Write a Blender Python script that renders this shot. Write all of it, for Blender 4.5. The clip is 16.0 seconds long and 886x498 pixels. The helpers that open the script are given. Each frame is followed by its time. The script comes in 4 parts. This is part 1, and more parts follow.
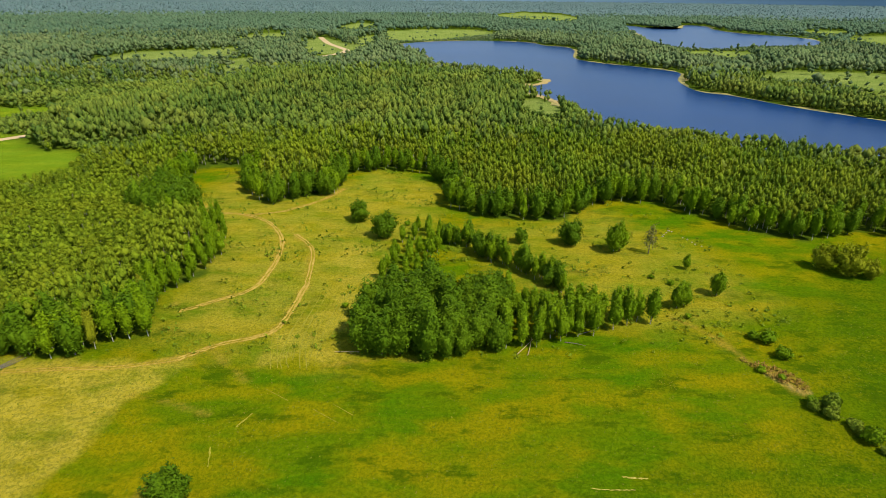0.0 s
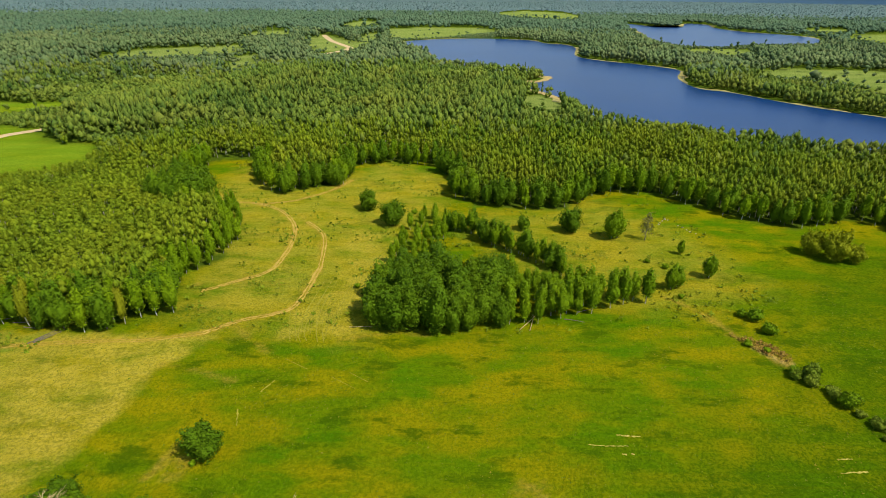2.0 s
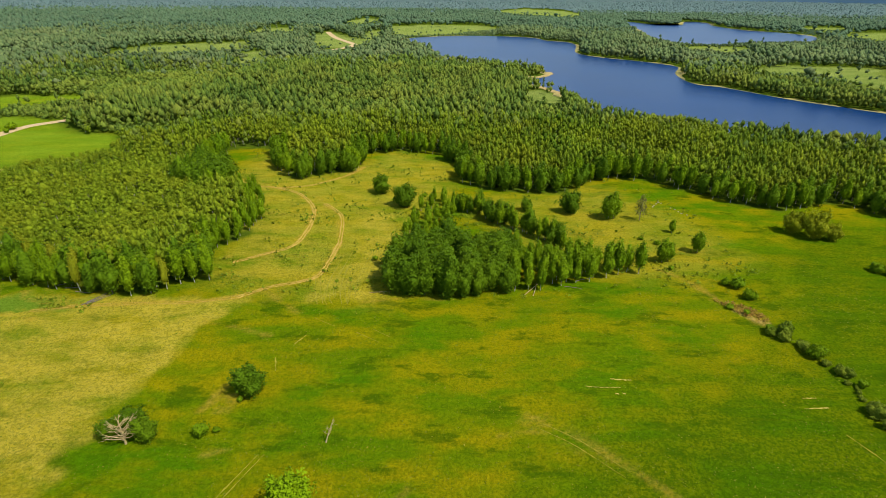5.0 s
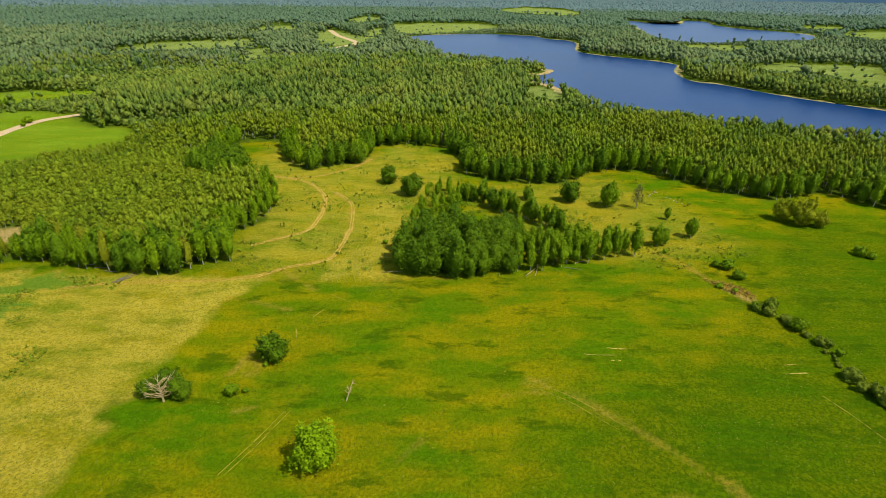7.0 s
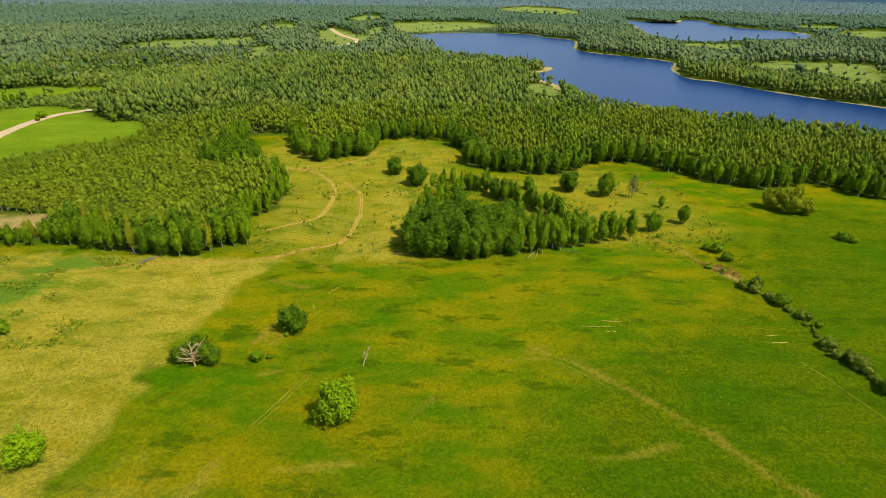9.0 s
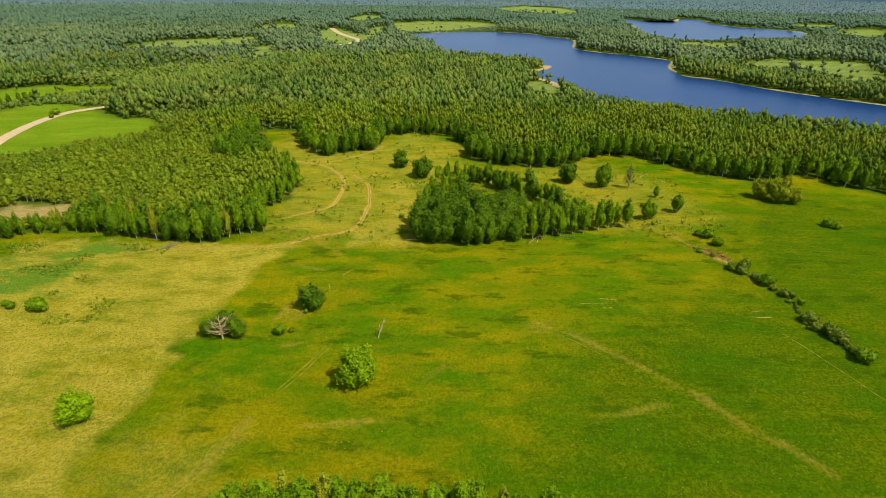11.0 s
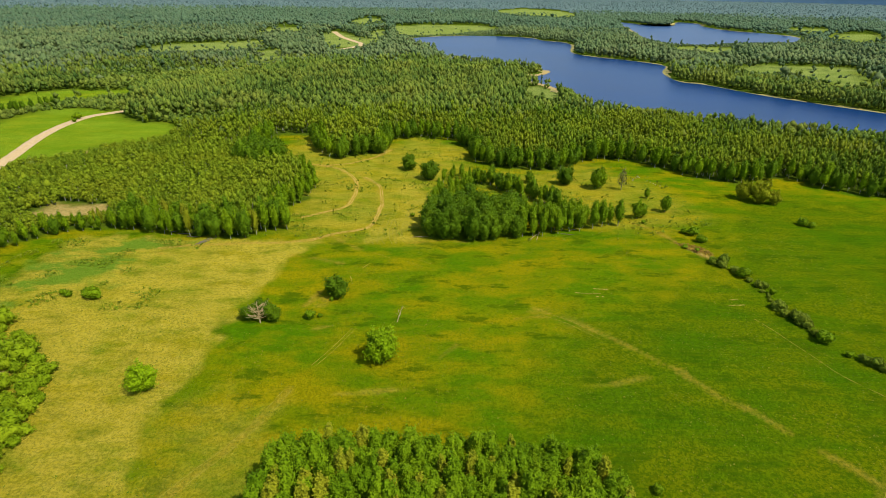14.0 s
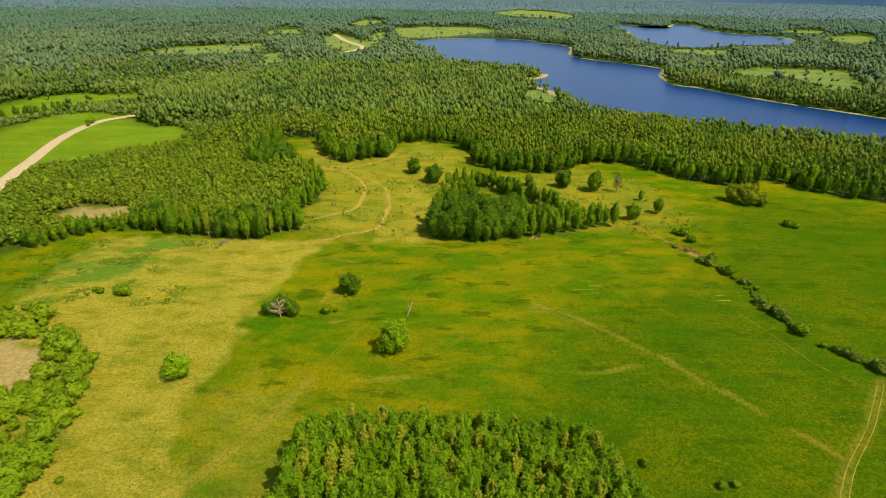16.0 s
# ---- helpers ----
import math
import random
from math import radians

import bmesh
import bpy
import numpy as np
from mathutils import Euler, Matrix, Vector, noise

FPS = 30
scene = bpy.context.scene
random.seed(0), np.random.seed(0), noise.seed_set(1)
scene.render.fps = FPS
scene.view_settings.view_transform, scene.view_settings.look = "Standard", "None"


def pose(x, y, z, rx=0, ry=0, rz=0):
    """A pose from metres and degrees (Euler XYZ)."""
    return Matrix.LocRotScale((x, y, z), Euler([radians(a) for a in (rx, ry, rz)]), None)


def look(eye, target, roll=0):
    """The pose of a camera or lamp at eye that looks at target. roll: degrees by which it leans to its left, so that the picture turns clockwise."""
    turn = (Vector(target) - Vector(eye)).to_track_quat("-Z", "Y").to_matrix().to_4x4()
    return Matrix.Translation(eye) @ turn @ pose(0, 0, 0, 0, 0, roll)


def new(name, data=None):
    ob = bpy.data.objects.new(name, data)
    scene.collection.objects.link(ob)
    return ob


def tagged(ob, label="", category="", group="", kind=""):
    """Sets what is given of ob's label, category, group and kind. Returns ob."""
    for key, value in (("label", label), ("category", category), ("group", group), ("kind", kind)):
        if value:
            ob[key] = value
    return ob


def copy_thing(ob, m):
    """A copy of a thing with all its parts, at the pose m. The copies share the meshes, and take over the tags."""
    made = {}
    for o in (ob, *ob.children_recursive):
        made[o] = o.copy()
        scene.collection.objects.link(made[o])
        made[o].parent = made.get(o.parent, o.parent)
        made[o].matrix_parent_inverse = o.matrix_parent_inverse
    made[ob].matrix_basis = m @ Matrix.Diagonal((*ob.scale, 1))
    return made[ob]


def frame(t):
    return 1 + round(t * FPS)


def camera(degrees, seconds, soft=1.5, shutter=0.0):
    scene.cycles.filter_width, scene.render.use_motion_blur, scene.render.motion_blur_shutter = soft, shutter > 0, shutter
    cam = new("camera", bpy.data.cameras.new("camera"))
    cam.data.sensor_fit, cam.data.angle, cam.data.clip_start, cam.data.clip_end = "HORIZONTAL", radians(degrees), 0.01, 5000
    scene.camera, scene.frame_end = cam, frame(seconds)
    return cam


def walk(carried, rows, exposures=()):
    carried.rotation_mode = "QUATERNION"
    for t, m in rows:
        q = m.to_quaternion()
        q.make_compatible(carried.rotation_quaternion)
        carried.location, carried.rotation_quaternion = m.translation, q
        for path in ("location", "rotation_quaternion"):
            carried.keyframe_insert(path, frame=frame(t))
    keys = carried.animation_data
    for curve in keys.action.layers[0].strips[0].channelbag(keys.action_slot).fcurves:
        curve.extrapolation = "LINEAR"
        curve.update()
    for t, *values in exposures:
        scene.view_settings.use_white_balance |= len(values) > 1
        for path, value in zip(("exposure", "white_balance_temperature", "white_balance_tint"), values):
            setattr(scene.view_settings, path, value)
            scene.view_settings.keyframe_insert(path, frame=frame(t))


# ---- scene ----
cam = camera(78.3, 16.0, 0.35)
PATH = [
    (0, look((-1.78, -4.39, 73.64), (-1.71, 86.01, 30.88), 0.48)),
    (0.5, look((-2.14, -6.58, 73.60), (-2.13, 83.79, 30.79), 0.50)),
    (1, look((-2.50, -8.83, 73.57), (-2.54, 81.51, 30.70), 0.52)),
    (1.5, look((-2.90, -11.17, 73.55), (-2.98, 79.15, 30.62), 0.54)),
    (2, look((-3.35, -13.57, 73.55), (-3.45, 76.71, 30.55), 0.54)),
    (2.5, look((-3.85, -16.04, 73.56), (-3.95, 74.21, 30.50), 0.54)),
    (3, look((-4.36, -18.55, 73.56), (-4.46, 71.67, 30.44), 0.55)),
    (3.5, look((-4.86, -21.12, 73.53), (-4.97, 69.09, 30.37), 0.58)),
    (4, look((-5.36, -23.73, 73.49), (-5.48, 66.46, 30.28), 0.63)),
    (5.2, look((-6.59, -29.87, 73.33), (-6.68, 60.27, 30.03), 0.68)),
    (6.5, look((-7.85, -36.46, 73.18), (-7.98, 53.63, 29.78), 0.75)),
    (7, look((-8.42, -39.12, 73.11), (-8.49, 50.95, 29.66), 0.77)),
    (7.5, look((-8.98, -41.76, 73.05), (-8.99, 48.29, 29.57), 0.79)),
    (8, look((-9.50, -44.40, 73.00), (-9.47, 45.63, 29.49), 0.81)),
    (8.5, look((-10.00, -47.02, 72.95), (-9.91, 43.01, 29.42), 0.82)),
    (9, look((-10.47, -49.62, 72.88), (-10.32, 40.39, 29.32), 0.84)),
    (10.2, look((-11.81, -55.84, 73.03), (-11.56, 34.16, 29.44), 0.76)),
    (11.2, look((-12.89, -61.04, 73.10), (-12.54, 28.94, 29.47), 0.73)),
    (11.5, look((-13.20, -62.55, 73.13), (-12.80, 27.41, 29.46), 0.70)),
    (12, look((-13.73, -65.18, 74.12), (-13.32, 24.77, 30.44), 0.68)),
    (12.5, look((-14.31, -67.82, 75.26), (-13.86, 22.15, 31.61), 0.70)),
    (13, look((-14.92, -70.48, 76.45), (-14.42, 19.52, 32.85), 0.76)),
    (13.5, look((-15.56, -73.12, 77.65), (-14.99, 16.90, 34.12), 0.83)),
    (14, look((-16.19, -75.75, 78.85), (-15.55, 14.30, 35.38), 0.90)),
    (14.5, look((-16.80, -78.36, 80.07), (-16.09, 11.70, 36.62), 0.93)),
    (15, look((-17.39, -80.97, 81.29), (-16.61, 9.10, 37.84), 0.93)),
    (15.5, look((-17.95, -83.55, 82.49), (-17.11, 6.51, 39.04), 0.92)),
    (16, look((-18.48, -86.13, 83.69), (-17.62, 3.93, 40.24), 0.90)),
]
walk(cam, PATH, [(0, 0.54), (16, 0.54)])

# ---- light ----
SUN_ELEVATION, SUN_AZIMUTH = radians(56), radians(125)   # azimuth clockwise from +y
world = bpy.data.worlds.new("world")
scene.world = world
world.use_nodes = True
wn = world.node_tree.nodes
sky = wn.new("ShaderNodeTexSky")
sky.sky_type, sky.sun_disc = "NISHITA", False
sky.sun_elevation, sky.sun_rotation = SUN_ELEVATION, SUN_AZIMUTH
sky.altitude, sky.air_density, sky.dust_density, sky.ozone_density = 100, 1.0, 0.6, 1.5
wn["Background"].inputs[1].default_value = 0.140
world.node_tree.links.new(sky.outputs[0], wn["Background"].inputs[0])
sun = new("sun", bpy.data.lights.new("sun", "SUN"))
sun.data.energy, sun.data.angle, sun.data.color = 4.15, radians(0.53), (1.0, 0.95, 0.86)
towards = Vector((math.sin(SUN_AZIMUTH) * math.cos(SUN_ELEVATION), math.cos(SUN_AZIMUTH) * math.cos(SUN_ELEVATION), math.sin(SUN_ELEVATION)))
sun.matrix_world = look(towards * 300, (0, 0, 0))


# ---- materials ----
class Shader:
    """A node material put together step by step."""

    def __init__(self, name, rough=0.8, specular=0.2):
        self.mat = bpy.data.materials.new(name)
        self.mat.use_nodes = True
        self.tree = self.mat.node_tree
        self.bsdf = self.tree.nodes["Principled BSDF"]
        self.bsdf.inputs["Roughness"].default_value = rough
        self.bsdf.inputs["Specular IOR Level"].default_value = specular

    def node(self, kind, **values):
        n = self.tree.nodes.new(kind)
        for key, value in values.items():
            n.inputs[key.replace("_", " ")].default_value = value
        return n

    def link(self, a, b):
        self.tree.links.new(a, b)

    def place(self):
        return self.node("ShaderNodeNewGeometry").outputs["Position"]

    def noise(self, scale, detail=4.0, rough=0.55, vector=None, low=0.35, high=0.65):
        n = self.node("ShaderNodeTexNoise", Scale=scale, Detail=detail, Roughness=rough)
        self.link(vector or self.place(), n.inputs["Vector"])
        r = self.node("ShaderNodeMapRange")
        r.inputs["From Min"].default_value, r.inputs["From Max"].default_value = low, high
        self.link(n.outputs["Fac"], r.inputs["Value"])
        return r.outputs["Result"]

    def attribute(self, name):
        n = self.node("ShaderNodeAttribute")
        n.attribute_name = name
        return n.outputs["Fac"]

    def math(self, op, a, b):
        n = self.node("ShaderNodeMath")
        n.operation, n.use_clamp = op, True
        for i, v in enumerate((a, b)):
            if isinstance(v, (int, float)):
                n.inputs[i].default_value = v
            else:
                self.link(v, n.inputs[i])
        return n.outputs[0]

    def mix(self, fac, a, b):
        n = self.node("ShaderNodeMix")
        n.data_type = "RGBA"
        for i, v in ((0, fac), (6, a), (7, b)):
            if isinstance(v, (int, float)):
                n.inputs[i].default_value = v
            elif isinstance(v, tuple):
                n.inputs[i].default_value = (*v, 1)
            else:
                self.link(v, n.inputs[i])
        return n.outputs[2]

    def colour(self, c):
        if isinstance(c, tuple):
            self.bsdf.inputs["Base Color"].default_value = (*c, 1)
        else:
            self.link(c, self.bsdf.inputs["Base Color"])
        return self

    def bump(self, height, distance=0.1, strength=0.6):
        n = self.node("ShaderNodeBump", Distance=distance, Strength=strength)
        self.link(height, n.inputs["Height"])
        self.link(n.outputs[0], self.bsdf.inputs["Normal"])
        return self


def ground_material():
    """Meadow: green and golden patches, mown streaks, straw, bare soil and wood floor, each with tussocks and blades."""
    s = Shader("meadow_grass", 1.0, 0.0)

    def stretched(x, y, turn=0.0):
        m = s.node("ShaderNodeMapping")
        m.inputs["Scale"].default_value = (x, y, 1.0)
        m.inputs["Rotation"].default_value = (0, 0, turn)
        s.link(s.place(), m.inputs["Vector"])
        return m.outputs[0]

    flat = stretched(0.62, 1.25)
    mown = stretched(0.05, 1.1, radians(-3))
    broad = s.noise(0.030, 5, 0.58, flat, 0.38, 0.62)
    patch = s.noise(0.085, 6, 0.56, flat, 0.43, 0.59)
    grain = s.noise(0.9, 6, 0.72, low=0.3, high=0.7)
    tuft = s.noise(1.8, 5, 0.7, low=0.46, high=0.59)
    fine = s.noise(5.5, 4, 0.75, low=0.3, high=0.7)
    streak = s.noise(0.55, 4, 0.6, mown, 0.48, 0.62)
    bright = s.noise(3.1, 5, 0.8, low=0.54, high=0.66)
    fleck = s.noise(1.5, 5, 0.75, low=0.58, high=0.68)
    lush = s.mix(grain, (0.051, 0.136, 0.001), (0.096, 0.204, 0.002))
    deep = s.mix(grain, (0.024, 0.072, 0.001), (0.052, 0.112, 0.002))
    warm = s.mix(grain, (0.228, 0.200, 0.002), (0.338, 0.272, 0.003))
    straw = s.mix(grain, (0.440, 0.335, 0.018), (0.610, 0.450, 0.060))
    pale = s.mix(grain, (0.470, 0.340, 0.045), (0.620, 0.470, 0.110))
    worn = s.mix(grain, (0.380, 0.225, 0.012), (0.580, 0.370, 0.060))
    rush = s.mix(grain, (0.115, 0.200, 0.012), (0.190, 0.285, 0.024))
    soil = s.mix(grain, (0.500, 0.300, 0.080), (0.740, 0.500, 0.210))
    swell = s.math("ADD", s.math("MULTIPLY", grain, 0.4), s.math("MULTIPLY", s.noise(0.045, 6, 0.65, flat), 0.6))
    pasture = s.mix(swell, (0.125, 0.220, 0.006), (0.270, 0.375, 0.022))
    # Far fields: haze mixed into the colour, paler and bluer than the pasture.
    hazed_field = s.mix(swell, (0.150, 0.205, 0.034), (0.290, 0.320, 0.080))
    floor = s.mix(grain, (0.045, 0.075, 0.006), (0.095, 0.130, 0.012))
    gold = s.math("ADD", s.math("MULTIPLY", broad, 0.45), s.math("MULTIPLY", patch, 0.72))
    gold = s.math("MULTIPLY", gold, s.math("SUBTRACT", 1.0, s.math("MULTIPLY", s.attribute("green"), 0.45)))
    c = s.mix(gold, lush, warm)
    c = s.mix(s.math("MULTIPLY", s.noise(0.12, 7, 0.66, flat, 0.54, 0.62), 0.75), c, deep)
    c = s.mix(s.math("MULTIPLY", s.attribute("green"), s.math("ADD", 0.48, s.math("MULTIPLY", tuft, 0.45))), c, deep)
    c = s.mix(s.math("MULTIPLY", streak, 0.10), c, warm)
    dry = s.math("MULTIPLY", s.attribute("dry"), s.math("ADD", 0.34, s.math("MULTIPLY", s.noise(0.13, 8, 0.66, flat, 0.38, 0.60), 0.8)))
    c = s.mix(dry, c, straw)
    c = s.mix(s.math("MULTIPLY", s.attribute("dry"), s.math("MULTIPLY", fleck, s.noise(0.07, 5, 0.6, flat, 0.45, 0.62))), c, pale)
    c = s.mix(s.math("MULTIPLY", s.attribute("pasture"), s.math("ADD", 0.6, s.math("MULTIPLY", s.noise(0.02, 4, 0.6), 0.3))), c, pasture)
    c = s.mix(s.attribute("hazed_field"), c, hazed_field)
    c = s.mix(s.math("MULTIPLY", s.attribute("rush"), s.noise(0.085, 5, 0.6, flat, 0.47, 0.56)), c, rush)
    c = s.mix(s.math("MULTIPLY", s.attribute("worn"), s.math("ADD", 0.40, s.math("MULTIPLY", s.noise(0.7, 5, 0.75, low=0.35, high=0.6), 0.6))), c, worn)
    c = s.mix(s.attribute("bare"), c, soil)
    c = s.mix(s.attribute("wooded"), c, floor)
    c = s.mix(s.math("MULTIPLY", bright, 0.23), c, s.mix(0.5, c, (0.42, 0.50, 0.05)))
    c = s.mix(s.math("MULTIPLY", tuft, 0.44), c, (0.030, 0.078, 0.001))
    c = s.mix(s.math("MULTIPLY", fine, 0.34), c, (0.045, 0.075, 0.001))
    s.colour(c).bump(s.math("ADD", s.math("MULTIPLY", s.math("SUBTRACT", 1.0, tuft), 0.5), s.math("MULTIPLY", fine, 0.5)), 0.35, 0.8)
    return s.mat


def leaf_material(name, dark, light, random="object", rough=0.6):
    """Foliage: colour varies from tree to tree and from spray to spray; leaves let some light through."""
    s = Shader(name, rough, 0.04)
    if random == "object":
        r = s.node("ShaderNodeObjectInfo").outputs["Random"]
    else:
        r = s.attribute("tint")
    isle = s.node("ShaderNodeNewGeometry").outputs["Random Per Island"]
    grain = s.noise(1.6, 3, 0.7, low=0.3, high=0.7)
    f = s.math("ADD", s.math("MULTIPLY", r, 0.68), s.math("MULTIPLY", isle, 0.32))
    c = s.mix(f, dark, light)
    c = s.mix(s.math("MULTIPLY", grain, 0.2), c, tuple(0.7 * v for v in dark))
    if random == "tint":
        # stands with an olive or brownish cast among the fresh green ones
        c = s.mix(s.math("MULTIPLY", s.noise(0.028, 6, 0.7, low=0.46, high=0.64), 0.42), c, (1.15 * light[0], 0.86 * light[1], 0.95 * light[2]))
    s.colour(c)
    thin = s.node("ShaderNodeBsdfTranslucent")
    s.link(c, thin.inputs["Color"])
    mixer = s.node("ShaderNodeMixShader")
    mixer.inputs[0].default_value = 0.08
    s.link(s.bsdf.outputs[0], mixer.inputs[1])
    s.link(thin.outputs[0], mixer.inputs[2])
    s.link(mixer.outputs[0], s.tree.nodes["Material Output"].inputs["Surface"])
    s.bump(s.noise(2.5, 4, 0.75, low=0.2, high=0.8), 0.4, 0.6)
    return s.mat


def plain_material(name, a, b, scale, rough=0.85, relief=0.05):
    s = Shader(name, rough, 0.2)
    n = s.noise(scale, 6, 0.65)
    s.colour(s.mix(n, a, b)).bump(n, relief, 0.6)
    return s.mat


def water_material():
    s = Shader("lake_water", 0.30, 0.085)
    n = s.noise(0.006, 4, 0.6)
    s.colour(s.mix(n, (0.002, 0.020, 0.074), (0.003, 0.028, 0.100)))
    w = s.node("ShaderNodeTexNoise", Scale=0.9, Detail=4.0)
    s.link(s.place(), w.inputs["Vector"])
    s.bump(w.outputs["Fac"], 0.12, 0.2)
    return s.mat


GRASS = ground_material()
WATER = water_material()
GRAVEL = plain_material("pale_gravel", (0.36, 0.245, 0.10), (0.50, 0.36, 0.18), 0.8)
DIRT = plain_material("worn_dirt", (0.27, 0.178, 0.016), (0.42, 0.285, 0.045), 0.7)
SAND = plain_material("shore_sand", (0.20, 0.18, 0.035), (0.36, 0.29, 0.09), 0.3)
BARK_WHITE = plain_material("birch_bark", (0.22, 0.20, 0.13), (0.44, 0.41, 0.31), 2.0)
BARK_DARK = plain_material("grey_bark", (0.10, 0.08, 0.055), (0.19, 0.155, 0.11), 3.0)
DEADWOOD = plain_material("bleached_deadwood", (0.26, 0.19, 0.07), (0.48, 0.36, 0.16), 3.0)
STONE = plain_material("pale_fieldstone", (0.26, 0.23, 0.13), (0.42, 0.37, 0.22), 2.0)
LEAF_BIRCH = leaf_material("birch_leaves", (0.088, 0.158, 0.002), (0.178, 0.264, 0.004))
LEAF_ASPEN = leaf_material("aspen_leaves", (0.082, 0.160, 0.002), (0.178, 0.268, 0.004))
LEAF_OAK = leaf_material("broadleaf_leaves", (0.056, 0.112, 0.003), (0.112, 0.184, 0.004))
LEAF_BRIGHT = leaf_material("fresh_leaves", (0.135, 0.235, 0.002), (0.240, 0.355, 0.004))
LEAF_DULL = leaf_material("sparse_olive_leaves", (0.120, 0.115, 0.020), (0.190, 0.180, 0.040))
LEAF_YELLOW = leaf_material("yellowish_leaves", (0.165, 0.190, 0.004), (0.290, 0.295, 0.010))
LEAF_WOOD = leaf_material("wood_canopy", (0.042, 0.095, 0.006), (0.202, 0.260, 0.009), "tint")
# Haze is painted into these three canopies, bluer with each farther ring.
LEAF_MIDDLE = leaf_material("mixed_canopy_faint_haze", (0.040, 0.086, 0.014), (0.184, 0.238, 0.025), "tint")
LEAF_FAR = leaf_material("far_canopy_light_haze", (0.050, 0.092, 0.034), (0.150, 0.200, 0.062), "tint")
LEAF_HAZE = leaf_material("haze_tinted_canopy", (0.050, 0.095, 0.048), (0.100, 0.158, 0.070), "tint")
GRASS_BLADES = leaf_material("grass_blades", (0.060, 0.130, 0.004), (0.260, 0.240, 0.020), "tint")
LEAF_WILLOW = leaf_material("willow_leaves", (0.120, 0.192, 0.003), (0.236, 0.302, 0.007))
# Farthest woods: haze painted in as a pale blue leaf colour.
LEAF_HAZE_FAR = leaf_material("haze_blue_canopy", (0.070, 0.115, 0.110), (0.115, 0.175, 0.145), "tint")
REED = plain_material("brown_reed", (0.17, 0.105, 0.012), (0.34, 0.20, 0.03), 1.5)
LEAF_PALE = leaf_material("pale_olive_leaves", (0.175, 0.200, 0.006), (0.280, 0.280, 0.012))
LEAF_GREY = leaf_material("grey_green_leaves", (0.105, 0.158, 0.008), (0.205, 0.245, 0.018))
GRASS_LINE = plain_material("flattened_grass", (0.17, 0.165, 0.006), (0.28, 0.24, 0.015), 1.5)
STRAW = plain_material("pale_straw", (0.22, 0.19, 0.012), (0.40, 0.32, 0.055), 2.5)

# ---- plan, in metres: outlines of water, fields and open ground ----
LAKE = [(-72, 858), (-54, 912), (6, 953), (73, 962), (136, 936), (151, 885), (179, 858), (181, 806), (160, 708), (177, 660), (208, 630),
        (230, 601), (239, 574), (216, 520), (210, 462), (229, 441), (252, 392), (274, 362), (288, 344), (345, 275), (420, 190), (330, 160),
        (240, 238), (212, 252), (187, 264), (164, 276), (142, 293), (115, 307), (100, 322), (90, 352), (88, 381), (83, 409), (73, 434), (62, 470),
        (66, 486), (83, 497), (93, 522), (82, 540), (60, 556), (10, 575), (-16, 640), (-24, 732), (-46, 759)]
POND = [(438, 1444), (468, 1425), (479, 1338), (542, 1348), (613, 1500), (648, 1456), (613, 1338), (611, 1206), (653, 1132), (667, 1063),
        (646, 998), (594, 926), (523, 898), (476, 892), (402, 847), (361, 861), (347, 929), (352, 998), (383, 1141)]
FAR_FIELDS = [
    [(179, 2107), (316, 2380), (435, 2174), (434, 1889), (356, 1687), (191, 1834)],
    [(-120, 1184), (-65, 1249), (71, 1271), (102, 1133), (6, 979), (-69, 934), (-101, 978)],
    [(-239, 948), (-215, 1014), (-133, 863), (-111, 792), (-143, 727), (-174, 731)],
    [(-416, 729), (-290, 817), (-256, 702), (-389, 616), (-404, 615)],
    [(-253, 682), (-230, 698), (-210, 610), (-208, 512), (-227, 560)],
]
NEAR_FIELDS = [
    [(307, 570), (376, 608), (461, 582), (392, 453), (350, 429), (361, 508), (306, 534)],
    [(778, 1119), (911, 1199), (854, 1048), (722, 940), (719, 1031)],
    [(841, 1374), (900, 1303), (810, 1185), (765, 1246)],
    [(325, 821), (420, 814), (425, 768), (367, 720), (322, 773)],
    [(55, 412), (70, 424), (80, 390), (80, 362), (71, 352), (56, 371)],
    [(-348, 296), (-338, 338), (-321, 374), (-269, 378), (-257, 349), (-286, 331), (-290, 310), (-307, 273)],
    [(-289, 247), (-289, 279), (-284, 301), (-241, 298), (-230, 282), (-172, 249), (-168, 233), (-190, 202), (-201, 185), (-221, 153),
     (-253, 145), (-299, 210)],
]
GLADES = [
    [(-151, 1049), (-124, 1081), (-108, 930), (-124, 800), (-136, 800)],
    [(-245, 1315), (-216, 1518), (-148, 1422), (-202, 1239)],
    [(-360, 950), (-345, 1116), (-292, 1122), (-283, 1008)],
]
GREEN_FIELDS, HAZED_FIELDS = NEAR_FIELDS[5:], FAR_FIELDS + NEAR_FIELDS[:5] + GLADES
FIELDS = GREEN_FIELDS + HAZED_FIELDS
OPEN = [(330, 60), (174, 140), (158, 148), (143, 165), (120, 158), (103, 165), (94, 177), (81, 190), (68, 195), (55, 190), (44, 177), (27, 174),
        (8, 179), (-1, 187), (-1, 212), (-10, 230), (-28, 234), (-42, 227), (-45, 203), (-58, 196), (-68, 188), (-81, 204), (-90, 232),
        (-112, 231), (-107, 202), (-109, 186), (-95, 179), (-81, 174), (-73, 160), (-69, 148), (-70, 138), (-70, 130), (-75, 123), (-73, 111), (-68, 103), (-73, 99), (-85, 92), (-101, 94), (-123, 99), (-134, 100), (-147, 95), (-160, 81),
        (-175, 60), (-190, -20), (-200, -160), (330, -160)]
